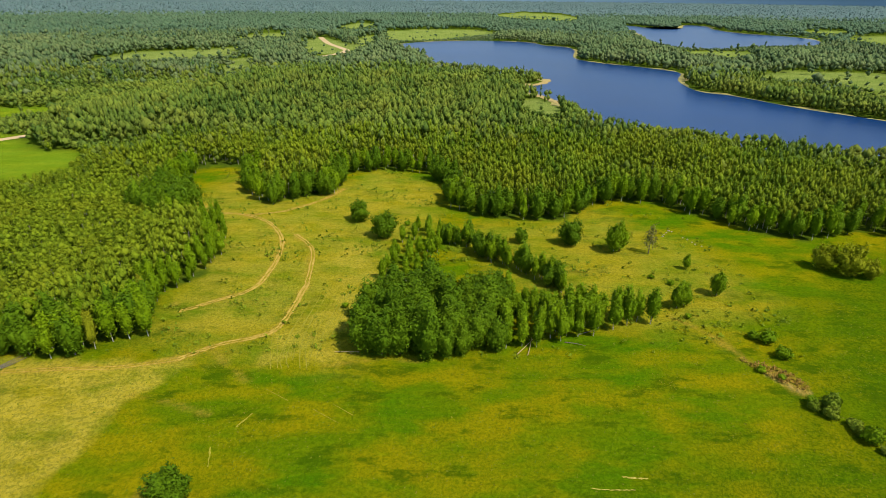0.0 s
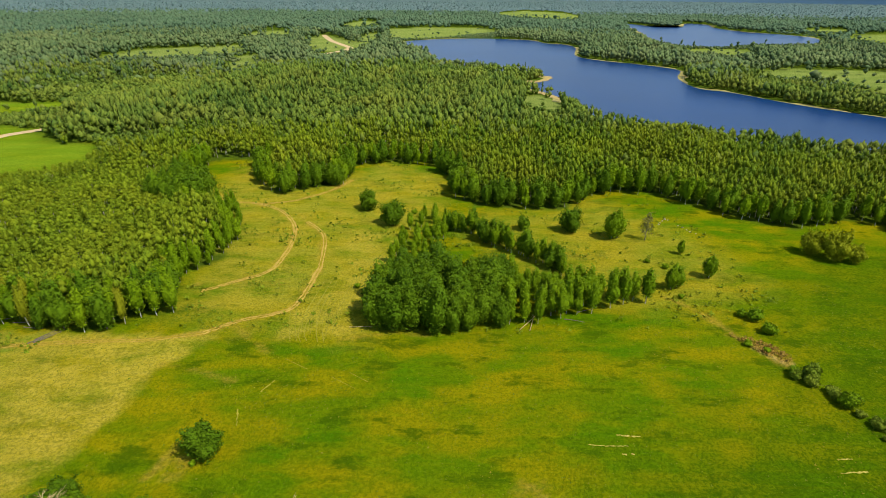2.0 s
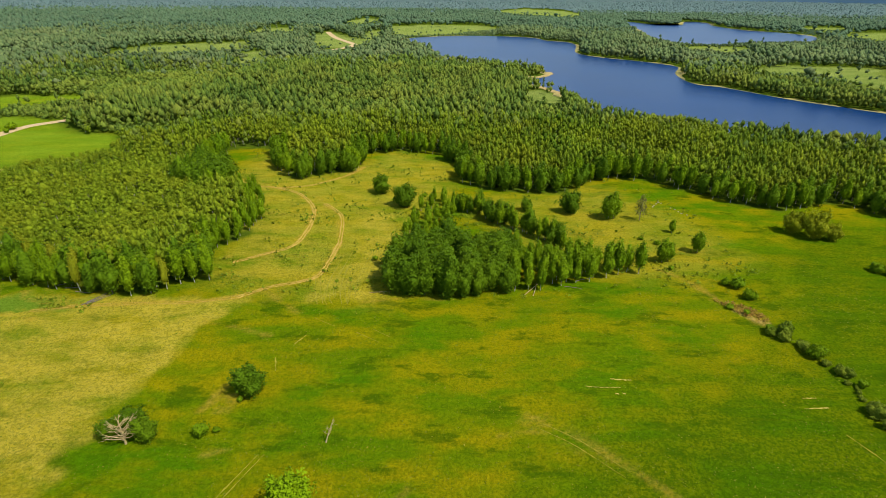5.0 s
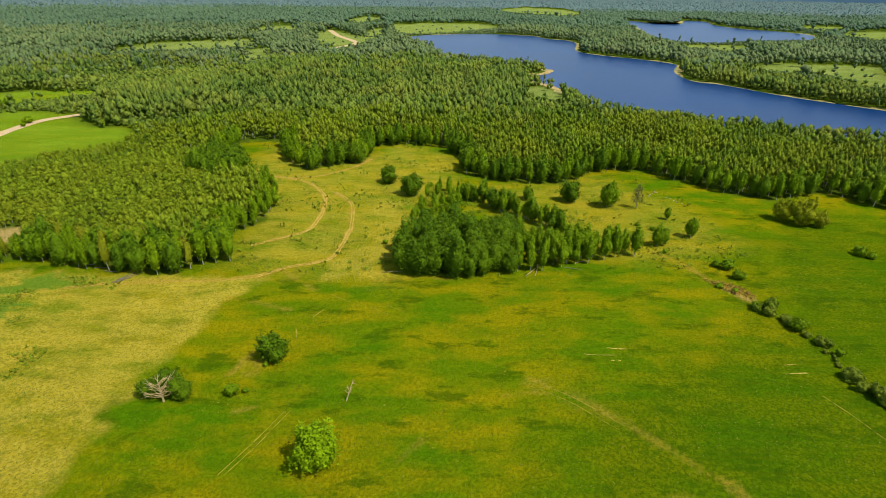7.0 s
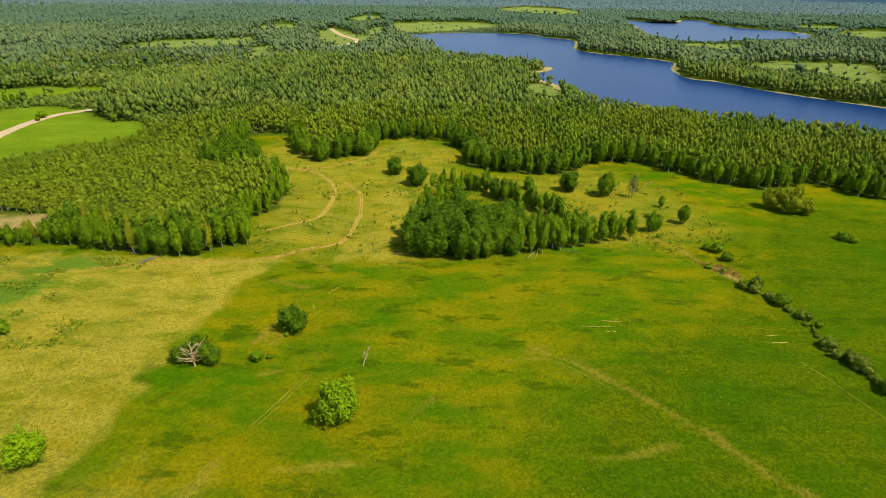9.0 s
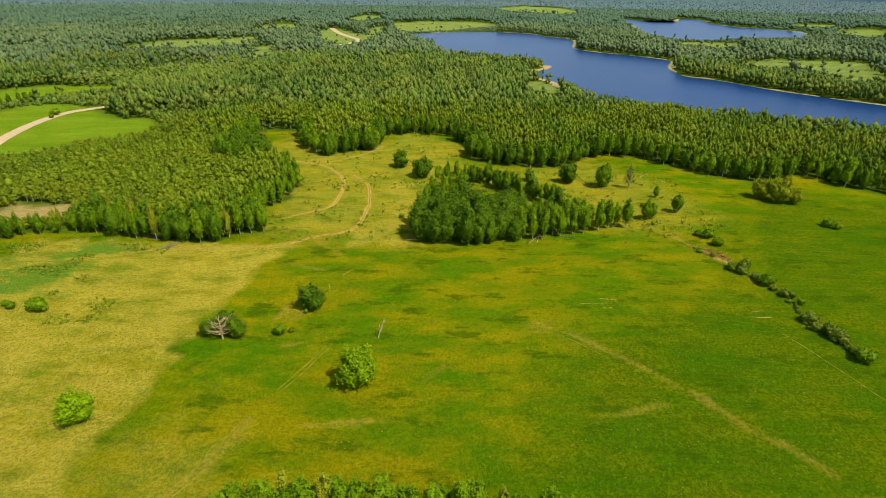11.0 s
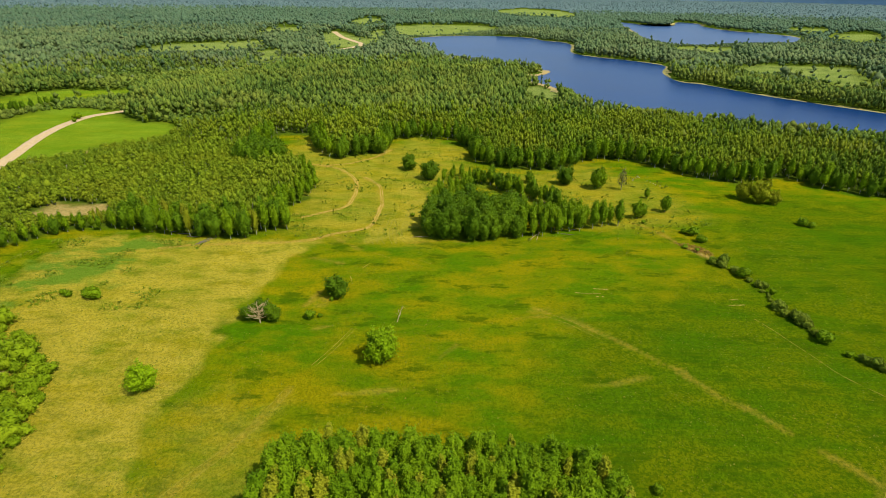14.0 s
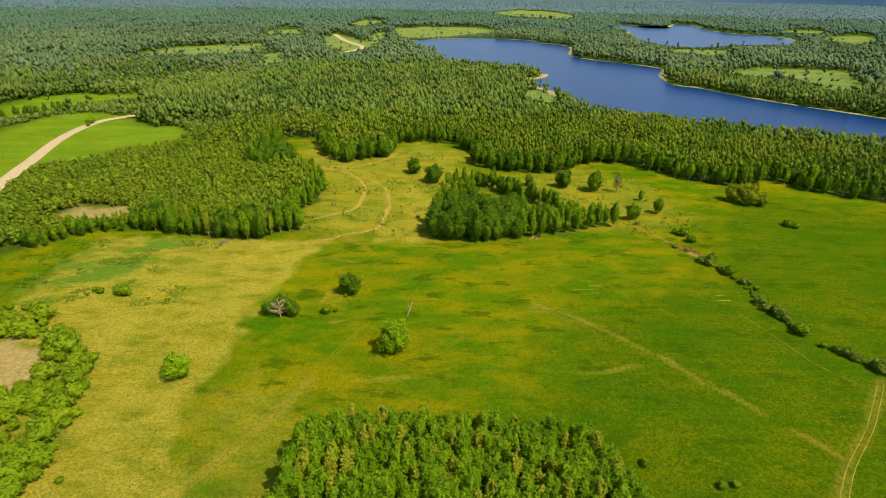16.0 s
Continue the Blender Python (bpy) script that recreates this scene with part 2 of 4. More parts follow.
DRY = [(-56, 92.5), (-60, 86.5), (-64, 80.5), (-65, 74), (-66.5, 66), (-68, 60), (-69, 52), (-69.5, 44), (-73, 38.5), (-70, 36), (-71.5, 30), (-71, 24), (-71.8, 16), (-74.5, 8), (-73.5, 1.2), (-71.5, -6.5), (-66, -11), (-65.4, -17), (-60, -60), (-140, -60), (-140, 95), (-80, 92)]
TRACKS = [(-70, 100), (-50, 96), (-22, 92), (-14, 122), (-18, 150), (-8, 168), (-2, 212), (-28, 232), (-58, 196), (-90, 232), (-100, 190), (-72, 130)]
MOWN = [(-41, 92), (-24.5, 92), (-25.4, 103), (-18.5, 134), (-19, 148), (-27, 155), (-34, 150), (-33, 124), (-35, 106), (-41, 103)]
SLOPE = [(-2, 165), (28, 172), (56, 187), (66, 170), (80, 150), (85, 118), (62, 106), (52, 106), (26, 112), (12, 140)]
BARE_THICKET = [(-131, 25), (-126, 29), (-118, 28), (-112, 20), (-112, 11), (-115, 7), (-121, 9)]
BARE_WOOD = [(-172, 112), (-166, 124), (-146, 125), (-139, 113), (-153, 107)]
THICKET = [(-150, 40), (-135, 46), (-117, 34), (-103, 22), (-97, 10), (-94, -4), (-93, -14), (-91, -20), (-92, -60), (-150, -60)]


def inside(poly, x, y):
    """Which of the places lie in an outline."""
    hit = np.zeros(np.shape(x), bool)
    for (ax, ay), (bx, by) in zip(poly, poly[1:] + poly[:1]):
        if ay != by:
            hit ^= ((ay > y) != (by > y)) & (x < (bx - ax) * (y - ay) / (by - ay) + ax)
    return hit


def off(line, x, y, closed=False):
    """The distance of the places from a line of points."""
    best = np.full(np.shape(x), 1e9)
    for (ax, ay), (bx, by) in zip(line, line[1:] + (line[:1] if closed else [])):
        dx, dy = bx - ax, by - ay
        u = np.clip(((x - ax) * dx + (y - ay) * dy) / (dx * dx + dy * dy + 1e-9), 0, 1)
        best = np.minimum(best, np.hypot(x - ax - u * dx, y - ay - u * dy))
    return best


def depth(poly, x, y):
    """How far inside an outline the places lie; negative outside."""
    return np.where(inside(poly, x, y), 1, -1) * off(poly, x, y, True)


def soft(d, width):
    return np.clip(d / width + 0.5, 0, 1)


def rounded(points, steps=5, closed=True):
    """A smooth line through points."""
    p = [Vector(q) for q in points]
    n, out = len(p), []
    for i in range(n if closed else n - 1):
        if closed:
            a, b, c, d = p[i - 1], p[i], p[(i + 1) % n], p[(i + 2) % n]
        else:
            a, b, c, d = p[max(i - 1, 0)], p[i], p[i + 1], p[min(i + 2, n - 1)]
        for k in range(steps):
            t = k / steps
            out.append(0.5 * ((2 * b) + (c - a) * t + (2 * a - 5 * b + 4 * c - d) * t * t + (3 * b - a - 3 * c + d) * t ** 3))
    if not closed:
        out.append(p[-1])
    return [(v.x, v.y) for v in out]


def wave(x, y, size, seed=0):
    """Smooth noise for whole arrays, about -1 to 1."""
    r = np.random.RandomState(seed)
    s = np.zeros(np.shape(x))
    for i in range(7):
        a, f, ph = r.uniform(0, 6.28), 6.28 / size * r.uniform(0.5, 1.9), r.uniform(0, 6.28)
        s = s + np.sin((x * np.cos(a) + y * np.sin(a)) * f + ph)
    return s / 3.5


def land(x, y):
    """The height of the ground: nearly level, with soft swells in the meadows."""
    near = np.clip(1.3 - np.hypot(x, y - 60) / 330, 0, 1)
    return near * (0.35 * wave(x, y, 90, 3) + 0.10 * wave(x, y, 22, 4))


def mesh_of(name, verts, faces, material, smooth=False, **attributes):
    me = bpy.data.meshes.new(name)
    verts = np.asarray(verts, np.float32)
    if isinstance(faces, np.ndarray):
        n, k = faces.shape
        me.vertices.add(len(verts))
        me.vertices.foreach_set("co", verts.ravel())
        me.loops.add(n * k)
        me.loops.foreach_set("vertex_index", faces.astype(np.int32).ravel())
        me.polygons.add(n)
        me.polygons.foreach_set("loop_start", np.arange(0, n * k, k, dtype=np.int32))
        me.update(calc_edges=True)
    else:
        me.from_pydata(verts.tolist(), [], faces)
    for key, values in attributes.items():
        me.attributes.new(key, "FLOAT", "POINT").data.foreach_set("value", np.asarray(values, np.float32))
    if smooth:
        me.shade_smooth()
    me.materials.append(material)
    return me


# ---- ground, water, roads ----
TRACK_LINES = [
    [(-109, 85.7), (-97.5, 88.3), (-84.5, 89.3), (-71, 90.1), (-60, 93.3), (-53.4, 98.8), (-42.9, 103.6), (-40.3, 112), (-39.4, 128.3), (-42.7, 150), (-50.9, 161.4)],
    [(-68.3, 113), (-61.3, 118.4), (-54, 124.8), (-51.8, 136.2), (-53.5, 155), (-61.3, 170), (-72.2, 178.6), (-84.2, 181.4), (-94, 190)],
    [(-72.2, 178.6), (-60, 182.8), (-48.7, 195), (-42.4, 208)],
]
LAKE_LINE, POND_LINE, OPEN_LINE = rounded(LAKE), rounded(POND), rounded(OPEN, 3)


def axis(lo, hi, a, b, fine, grow_down, grow_up):
    """Grid lines: evenly fine between a and b, wider and wider outside."""
    mid = list(np.arange(a, b + 0.01, fine))
    up, down, step = [], [], fine
    v = b
    while v < hi:
        step *= grow_up
        v += step
        up.append(min(v, hi))
    v, step = a, fine
    while v > lo:
        step *= grow_down
        v -= step
        down.append(max(v, lo))
    return np.array(down[::-1] + mid + up)


gx, gy = axis(-4800, 4800, -125, 100, 0.95, 1.09, 1.09), axis(-1500, 4950, -35, 215, 0.95, 1.3, 1.05)
X, Y = np.meshgrid(gx, gy)
ragged = 2.2 * wave(X, Y, 14, 8) + 1.2 * wave(X, Y, 5, 9)
ragged_far = 14 * wave(X, Y, 60, 10)
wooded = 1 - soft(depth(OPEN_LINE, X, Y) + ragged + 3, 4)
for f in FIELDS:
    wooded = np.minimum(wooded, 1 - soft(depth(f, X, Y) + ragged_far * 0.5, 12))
shore = np.maximum(depth(LAKE_LINE, X, Y), depth(POND_LINE, X, Y))
dry = np.maximum.reduce([soft(depth(DRY, X, Y) + 0.7 * ragged, 3.0) * 0.84, soft(depth([(-72, -60), (-40, -60), (-43, 0), (-52, 12), (-72, 16)], X, Y) + 2 * ragged, 10) * 0.32, soft(depth(TRACKS, X, Y) + ragged, 14) * 0.54, soft(depth(MOWN, X, Y) + 1.2 * ragged, 5) * 0.75, soft(depth(SLOPE, X, Y) + ragged, 14) * 0.42])
pasture, hazed_field = np.zeros_like(X), np.zeros_like(X)
for f in GREEN_FIELDS:
    pasture = np.maximum(pasture, soft(depth(f, X, Y) + 6, 10))
for f in HAZED_FIELDS:
    hazed_field = np.maximum(hazed_field, soft(depth(f, X, Y) + 6, 14))
TRAIL = [(9.8, 50.9), (18, 45.9), (23.8, 40.2), (30.5, 33.6), (39, 24.1), (43.8, 15.8), (49.5, 10.8), (53, 6.2), (56.4, 0.5), (60.7, -4.3), (62.7, -8.2)]
CREASE, STREAK = [(16.6, 18.8), (24.5, 20.1), (31.4, 21.7)], [(-38, 16.2), (-30.7, 16.8), (-22.8, 17.6)]
for line, wide, amount in ((CREASE, 0.4, 0.35), (STREAK, 0.6, 0.55)):
    dry = np.maximum(dry, amount * soft(wide + 0.25 * ragged - off(line, X, Y), 1.2))
SCAR = [(64.5, 95), (68, 88.5), (72.4, 83.4), (74.4, 85.6), (73.2, 89.2), (68.5, 93.5)]
SPOTS = [(-70.5, 116.5, 1.6), (-48.5, 55.5, 1.8), (-49, 52, 1.4)]
bare = np.maximum(soft(depth(BARE_THICKET, X, Y) + ragged, 3), soft(depth(BARE_WOOD, X, Y) + ragged, 4)) * 0.85
worn = 0.85 * soft(depth(SCAR, X, Y) + 0.4 * ragged, 1.5)
bare = np.maximum(bare, 0.6 * soft(0.5 - off([(68.2, 89.6), (71.5, 84.6), (73.2, 83.9)], X, Y), 1.0))
for line, wide, amount in ((TRAIL, 0.55, 0.6), ([(8.4, 49.4), (13, 45.8), (18.5, 41.6)], 0.25, 0.4), ([(13.5, 51), (19.5, 46), (27, 38.6)], 0.25, 0.4), ([(4.2, 45.6), (9, 46.8), (14.5, 46.4)], 0.3, 0.5),
                           (CREASE, 0.3, 0.3), (STREAK, 0.4, 0.5), ([(-64.2, 81.5), (-55.4, 79.6), (-46.2, 76.1)], 0.5, 0.5), ([(-53.7, 96.9), (-45.3, 88.9), (-42.5, 86.1)], 0.7, 0.5), ([(-52.7, 51.8), (-51.2, 55.5), (-50, 59.3)], 0.9, 0.6),
                           ([(-48, 40.9), (-44.5, 42), (-41.6, 42.7)], 0.5, 0.6), ([(-65.2, -16.4), (-59.9, -6.8), (-52.3, 6.6), (-48.7, 17.3)], 0.8, 0.4), ([(-22.4, 20.4), (-17.3, 26.7), (-11.6, 33.7)], 0.4, 0.4), ([(-27, 91), (-22, 92.5), (-15, 94), (-6, 93.6)], 0.4, 0.5),
                           ([(88.3, 17.2), (74.6, 2.2), (63.4, -7.9), (55.8, -16)], 1.3, 0.35), ([(56, 112.5), (61, 106.5), (65.5, 97.6), (68, 90)], 0.6, 0.75), ([(-50.9, 161), (-53.5, 166.5), (-57.5, 170.5)], 0.4, 0.6),
                           ([(-121, 91), (-119.4, 95.6), (-116.6, 95), (-114.5, 91.5), (-106, 89)], 0.35, 0.75), ([(-112, 97), (-107, 92.5), (-99, 87)], 0.3, 0.6), ([(-106, 82), (-111, 84), (-118, 83)], 0.5, 0.6)):
    worn = np.maximum(worn, amount * soft(wide + 0.22 * ragged - off(line, X, Y), 0.9))
for line in TRACK_LINES:
    worn = np.maximum(worn, 0.85 * soft(0.85 + 0.25 * ragged - off(line, X, Y), 1.4))
rush = soft(depth([(-150, 50), (-146, 76), (-132, 93), (-112, 97), (-98, 88), (-104, 70), (-122, 58), (-136, 40)], X, Y) + 2 * ragged, 10)
bare = np.maximum(bare, 0.7 * soft(1.2 + ragged - off([(-203, 194), (-192, 200), (-184, 204)], X, Y), 2))
for sx, sy, sr in SPOTS:
    worn = np.maximum(worn, 0.75 * soft(sr - 0.4 + 0.6 * ragged - np.hypot(X - sx, (Y - sy) * 1.6), 1.5))
green = np.clip(soft(depth([(-150, 54), (-144, 66), (-142, 80), (-127, 91), (-119, 82), (-124, 70), (-130, 62), (-138, 52)], X, Y) + 2 * ragged, 10)
                + soft(depth([(-82, 149), (-66, 152), (-60, 118), (-72, 108), (-80, 96), (-60, 100)], X, Y) + ragged, 6) * 0.6
                + 0.85 * soft(depth([(0, -60), (2, 8), (18, 40), (45, 62), (70, 70), (85, 110), (120, 150), (330, 60), (330, -60)], X, Y) + 2.5 * ragged, 22), 0, 1)
wooded = wooded * (1 - bare)
n_x, n_y = len(gx), len(gy)
index = np.arange(n_x * n_y).reshape(n_y, n_x)
quads = np.stack([index[:-1, :-1], index[:-1, 1:], index[1:, 1:], index[1:, :-1]], -1).reshape(-1, 4)
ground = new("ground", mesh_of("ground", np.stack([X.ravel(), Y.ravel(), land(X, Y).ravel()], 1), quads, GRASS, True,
                               wooded=wooded.ravel(), dry=dry.ravel(), bare=bare.ravel(), green=green.ravel(), worn=worn.ravel(), rush=rush.ravel(), pasture=pasture.ravel(), hazed_field=hazed_field.ravel()))
tagged(ground, "uneven green and straw-coloured meadow land reaching the horizon", "ground", kind="structure")


def sheet(name, outline, z, material, label, category):
    bm = bmesh.new()
    f = bm.faces.new([bm.verts.new((x, y, z)) for x, y in outline])
    if f.normal.z < 0 or f.calc_area() and sum(a[0] * b[1] - b[0] * a[1] for a, b in zip(outline, outline[1:] + outline[:1])) < 0:
        f.normal_flip()
    bmesh.ops.triangulate(bm, faces=bm.faces[:])
    me = bpy.data.meshes.new(name)
    bm.to_mesh(me)
    me.materials.append(material)
    return tagged(new(name, me), label, category, kind="structure")


def grown(outline, by, seed):
    """An outline pushed outwards, unevenly."""
    n, out = len(outline), []
    area = sum(a[0] * b[1] - b[0] * a[1] for a, b in zip(outline, outline[1:] + outline[:1]))
    for i, (x, y) in enumerate(outline):
        (ax, ay), (bx, by_) = outline[i - 1], outline[(i + 1) % n]
        d = Vector((by_ - ay, ax - bx)).normalized() * (1 if area > 0 else -1)
        k = by * (0.7 + 0.55 * math.sin(i * 0.7 + seed) + 0.3 * math.sin(i * 1.9))
        out.append((x + d.x * max(k, 0.5), y + d.y * max(k, 0.5)))
    return out


sheet("shore", grown(LAKE_LINE, 7, 1), 0.10, SAND, "pale sandy and reedy lake shore", "shore")
sheet("water", LAKE_LINE, 0.25, WATER, "deep blue rippled lake water between wooded shores", "lake")
BEACH = plain_material("pale_beach_sand", (0.25, 0.18, 0.05), (0.40, 0.29, 0.10), 0.3)
sheet("shore", grown(POND_LINE, 9, 2), 0.10, SAND, "pale sandy shore round the further lake", "shore")
sheet("water", POND_LINE, 0.25, WATER, "blue water of the further lake beyond the woods", "lake")


def ribbon(name, line, width, material, label, category, lift=0.04, rough=0.25, seed=0):
    """A worn strip along a line, its edges uneven."""
    pts = rounded(line, 12, False)
    r = random.Random(seed)
    verts, faces = [], []
    for i, (x, y) in enumerate(pts):
        a, b = Vector(pts[max(i - 1, 0)]), Vector(pts[min(i + 1, len(pts) - 1)])
        d = (b - a).normalized()
        w = [width / 2 * (1 + r.uniform(-rough, rough)) for _ in range(2)]
        for k in (-w[0], -w[0] * 0.3, w[1] * 0.3, w[1]):
            px, py = x - d.y * k, y + d.x * k
            verts.append((px, py, float(land(px, py)) + lift))
        if i:
            o = 4 * i
            faces += [(o + j - 4, o + j + 1 - 4, o + j + 1, o + j) for j in range(3)]
    me = mesh_of(name, verts, [tuple(reversed(f)) for f in faces], material, True)
    return tagged(new(name, me), label, category, kind="structure")


ROAD = [(-185, 70), (-205, 114), (-217, 148), (-223, 167), (-229, 189), (-239, 223), (-244, 253), (-243, 276), (-235, 289), (-214, 313)]
FAR_ROAD = [(-218, 1014), (-183, 898), (-151, 823), (-135, 782), (-139, 742), (-154, 705)]
ribbon("road", ROAD, 6.5, GRAVEL, "pale gravel country road between green fields", "road", 0.10, 0.06)
ribbon("road", FAR_ROAD, 9, GRAVEL, "pale gravel road winding through distant fields", "road", 0.10, 0.06)


def beside(line, by):
    """A line moved sideways."""
    out = []
    for i, (x, y) in enumerate(line):
        (ax, ay), (bx, by_) = line[max(i - 1, 0)], line[min(i + 1, len(line) - 1)]
        d = Vector((bx - ax, by_ - ay)).normalized()
        out.append((x - d.y * by, y + d.x * by))
    return out


for i, (line, wide) in enumerate(((TRACK_LINES[0][:5], 0.18), (TRACK_LINES[0][4:9], 0.5), (TRACK_LINES[0][8:], 0.32), (TRACK_LINES[1], 0.46), (TRACK_LINES[2], 0.36))):
    for side in (-0.42, 0.42):
        ribbon("dirt_track", beside(line, side), wide, DIRT, "worn sandy wheel track through dry grass", "track", 0.05, 0.9, i if side < 0 else i + 20)

ribbon("beach", [(60, 478), (70, 484), (82, 493), (92, 510), (94, 524)], 7, BEACH, "curved pale sand beach on a wooded lake point", "beach", 0.32, 0.3, 5)
ribbon("beach", [(70, 440), (78, 420), (86, 396), (89, 376)], 6, BEACH, "pale sand beach below a lakeside meadow", "beach", 0.32, 0.3, 6)

# distance: low hills added to close the horizon, haze painted in as blue
HAZE = Shader("painted_haze_blue", 1.0, 0.0)
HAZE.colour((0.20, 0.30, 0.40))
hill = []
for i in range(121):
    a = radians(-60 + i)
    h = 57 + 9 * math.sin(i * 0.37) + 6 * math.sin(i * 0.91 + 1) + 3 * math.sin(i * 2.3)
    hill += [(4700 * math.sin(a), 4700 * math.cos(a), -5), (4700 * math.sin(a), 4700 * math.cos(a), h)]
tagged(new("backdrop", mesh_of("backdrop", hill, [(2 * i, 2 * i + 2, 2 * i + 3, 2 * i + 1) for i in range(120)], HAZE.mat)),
       "low backdrop hills with haze painted in as blue", "hills", kind="structure")

# ---- trees ----
def ico(subdivisions):
    bm = bmesh.new()
    bmesh.ops.create_icosphere(bm, subdivisions=subdivisions, radius=1)
    v = np.array([q.co[:] for q in bm.verts])
    f = np.array([[q.index for q in p.verts] for p in bm.faces])
    bm.free()
    return v, f


ICO2, ICO3 = ico(2), ico(3)
OCTA = (np.array([(1, 0, 0), (0, 1, 0), (-1, 0, 0), (0, -1, 0), (0, 0, 1), (0, 0, -1)], float),
        np.array([(0, 1, 4), (1, 2, 4), (2, 3, 4), (3, 0, 4), (1, 0, 5), (2, 1, 5), (3, 2, 5), (0, 3, 5)]))

PEAK = (np.array([(1, 0, -0.6), (0, 1, -0.6), (-1, 0, -0.6), (0, -1, -0.6), (0, 0, 1)], float), np.array([(0, 1, 4), (1, 2, 4), (2, 3, 4), (3, 0, 4)]))


def clumps(centres, radii, rng, base, jag=0.28, squash=0.85):
    """Uneven rounded clumps of leaves, all as triangles."""
    bv, bf = base
    n, m = len(centres), len(bv)
    spin = rng.uniform(0, 6.283, n)
    c, s = np.cos(spin)[:, None], np.sin(spin)[:, None]
    x, y, z = bv[:, 0], bv[:, 1], bv[:, 2]
    v = np.stack([x * c - y * s, x * s + y * c, np.broadcast_to(z, (n, m)) * squash], -1)
    v = v * (1 + rng.uniform(-jag, jag, (n, m, 1))) * np.asarray(radii).reshape(n, 1, -1) + centres[:, None, :]
    f = bf[None] + (np.arange(n) * m)[:, None, None]
    return v.reshape(-1, 3), f.reshape(-1, 3)


def sprays(at, normals, size, rng, hang=0.0, loose=0.65):
    """Small leafy triangles, lying loosely along the crown's surface; hang: how far they droop."""
    n = len(at)
    d = normals + rng.normal(0, loose, (n, 3))
    d /= np.linalg.norm(d, axis=1, keepdims=True) + 1e-9
    a = np.cross(d, rng.normal(0, 1, (n, 3)))
    a[:, 2] += hang * np.where(a[:, 2] < 0, -1, 1)
    a /= np.linalg.norm(a, axis=1, keepdims=True) + 1e-9
    b = np.cross(d, a)
    b /= np.linalg.norm(b, axis=1, keepdims=True) + 1e-9
    s = size * rng.uniform(0.6, 1.4, (n, 1))
    v = np.stack([at - a * s, at + b * s * 0.62 + a * s * 0.2, at + a * s * 0.7 - b * s * 0.55], 1).reshape(-1, 3)
    return v, np.arange(3 * n).reshape(n, 3)


def joined(parts):
    v, f, o = [], [], 0
    for a, b in parts:
        v.append(a)
        f.append(b + o)
        o += len(a)
    return np.concatenate(v), np.concatenate(f)


def crown_mesh(name, material, rng, height, width, low, form, billows, leaves, leaf=0.3, core=0.86):
    """A crown: a leafy mass with billows, covered in sprays of leaves; form 'round', 'dome' or 'tall'."""
    bumps = rng.normal(0, 1, (billows, 3))
    bumps[:, 2] = np.abs(bumps[:, 2]) * 0.9 - 0.35
    bumps /= np.linalg.norm(bumps, axis=1, keepdims=True)
    reach = rng.uniform(0.30, 0.60, billows)
    lean = rng.uniform(-0.05, 0.05, 2) * width

    def surface(d):
        """Where the crown ends in a direction."""
        swell = (reach * np.exp((d @ bumps.T - 1) * billows / 1.3)).max(1)
        u = (d[:, 2] + 1) / 2
        side = np.clip(1 - d[:, 2] ** 2, 0, 1)
        if form == "tall":
            w = side ** 0.46 * (1.16 - 0.44 * u)
        elif form == "dome":
            w = side ** 0.40 * (1.06 - 0.22 * u)
        else:
            w = side ** 0.42 * (1.05 - 0.18 * u)
        flat = d[:, :2] / (np.linalg.norm(d[:, :2], axis=1, keepdims=True) + 1e-6)
        grow = 0.63 + swell
        out = np.empty_like(d)
        out[:, :2] = flat * (w * grow * width / 2)[:, None] + lean * u[:, None]
        out[:, 2] = low + (height - low) * u * (0.80 + 0.55 * swell * u)
        return out

    axis_line = np.array([lean[0] * 0.5, lean[1] * 0.5, low + (height - low) * 0.45])
    v, f = ICO3
    solid = axis_line + (surface(v) - axis_line) * core * (1 + rng.uniform(-0.17, 0.12, (len(v), 1)))
    d = rng.normal(0, 1, (leaves, 3))
    d[:, 2] += 0.25
    d /= np.linalg.norm(d, axis=1, keepdims=True)
    at = axis_line + (surface(d) - axis_line) * np.where(rng.uniform(0, 1, leaves) < 0.8, rng.uniform(0.82, 1.06, leaves), rng.uniform(0.95, 1.22, leaves))[:, None]
    # leaves face away from the billow that bears them
    hearts = axis_line + (surface(bumps) - axis_line) * 0.60
    away = at - hearts[(d @ bumps.T).argmax(1)]
    away /= np.linalg.norm(away, axis=1, keepdims=True) + 1e-9
    v, f = joined([(solid, f), sprays(at, away, leaf, rng, 0.15, 0.5)])
    return mesh_of(name, v, f, material, False)


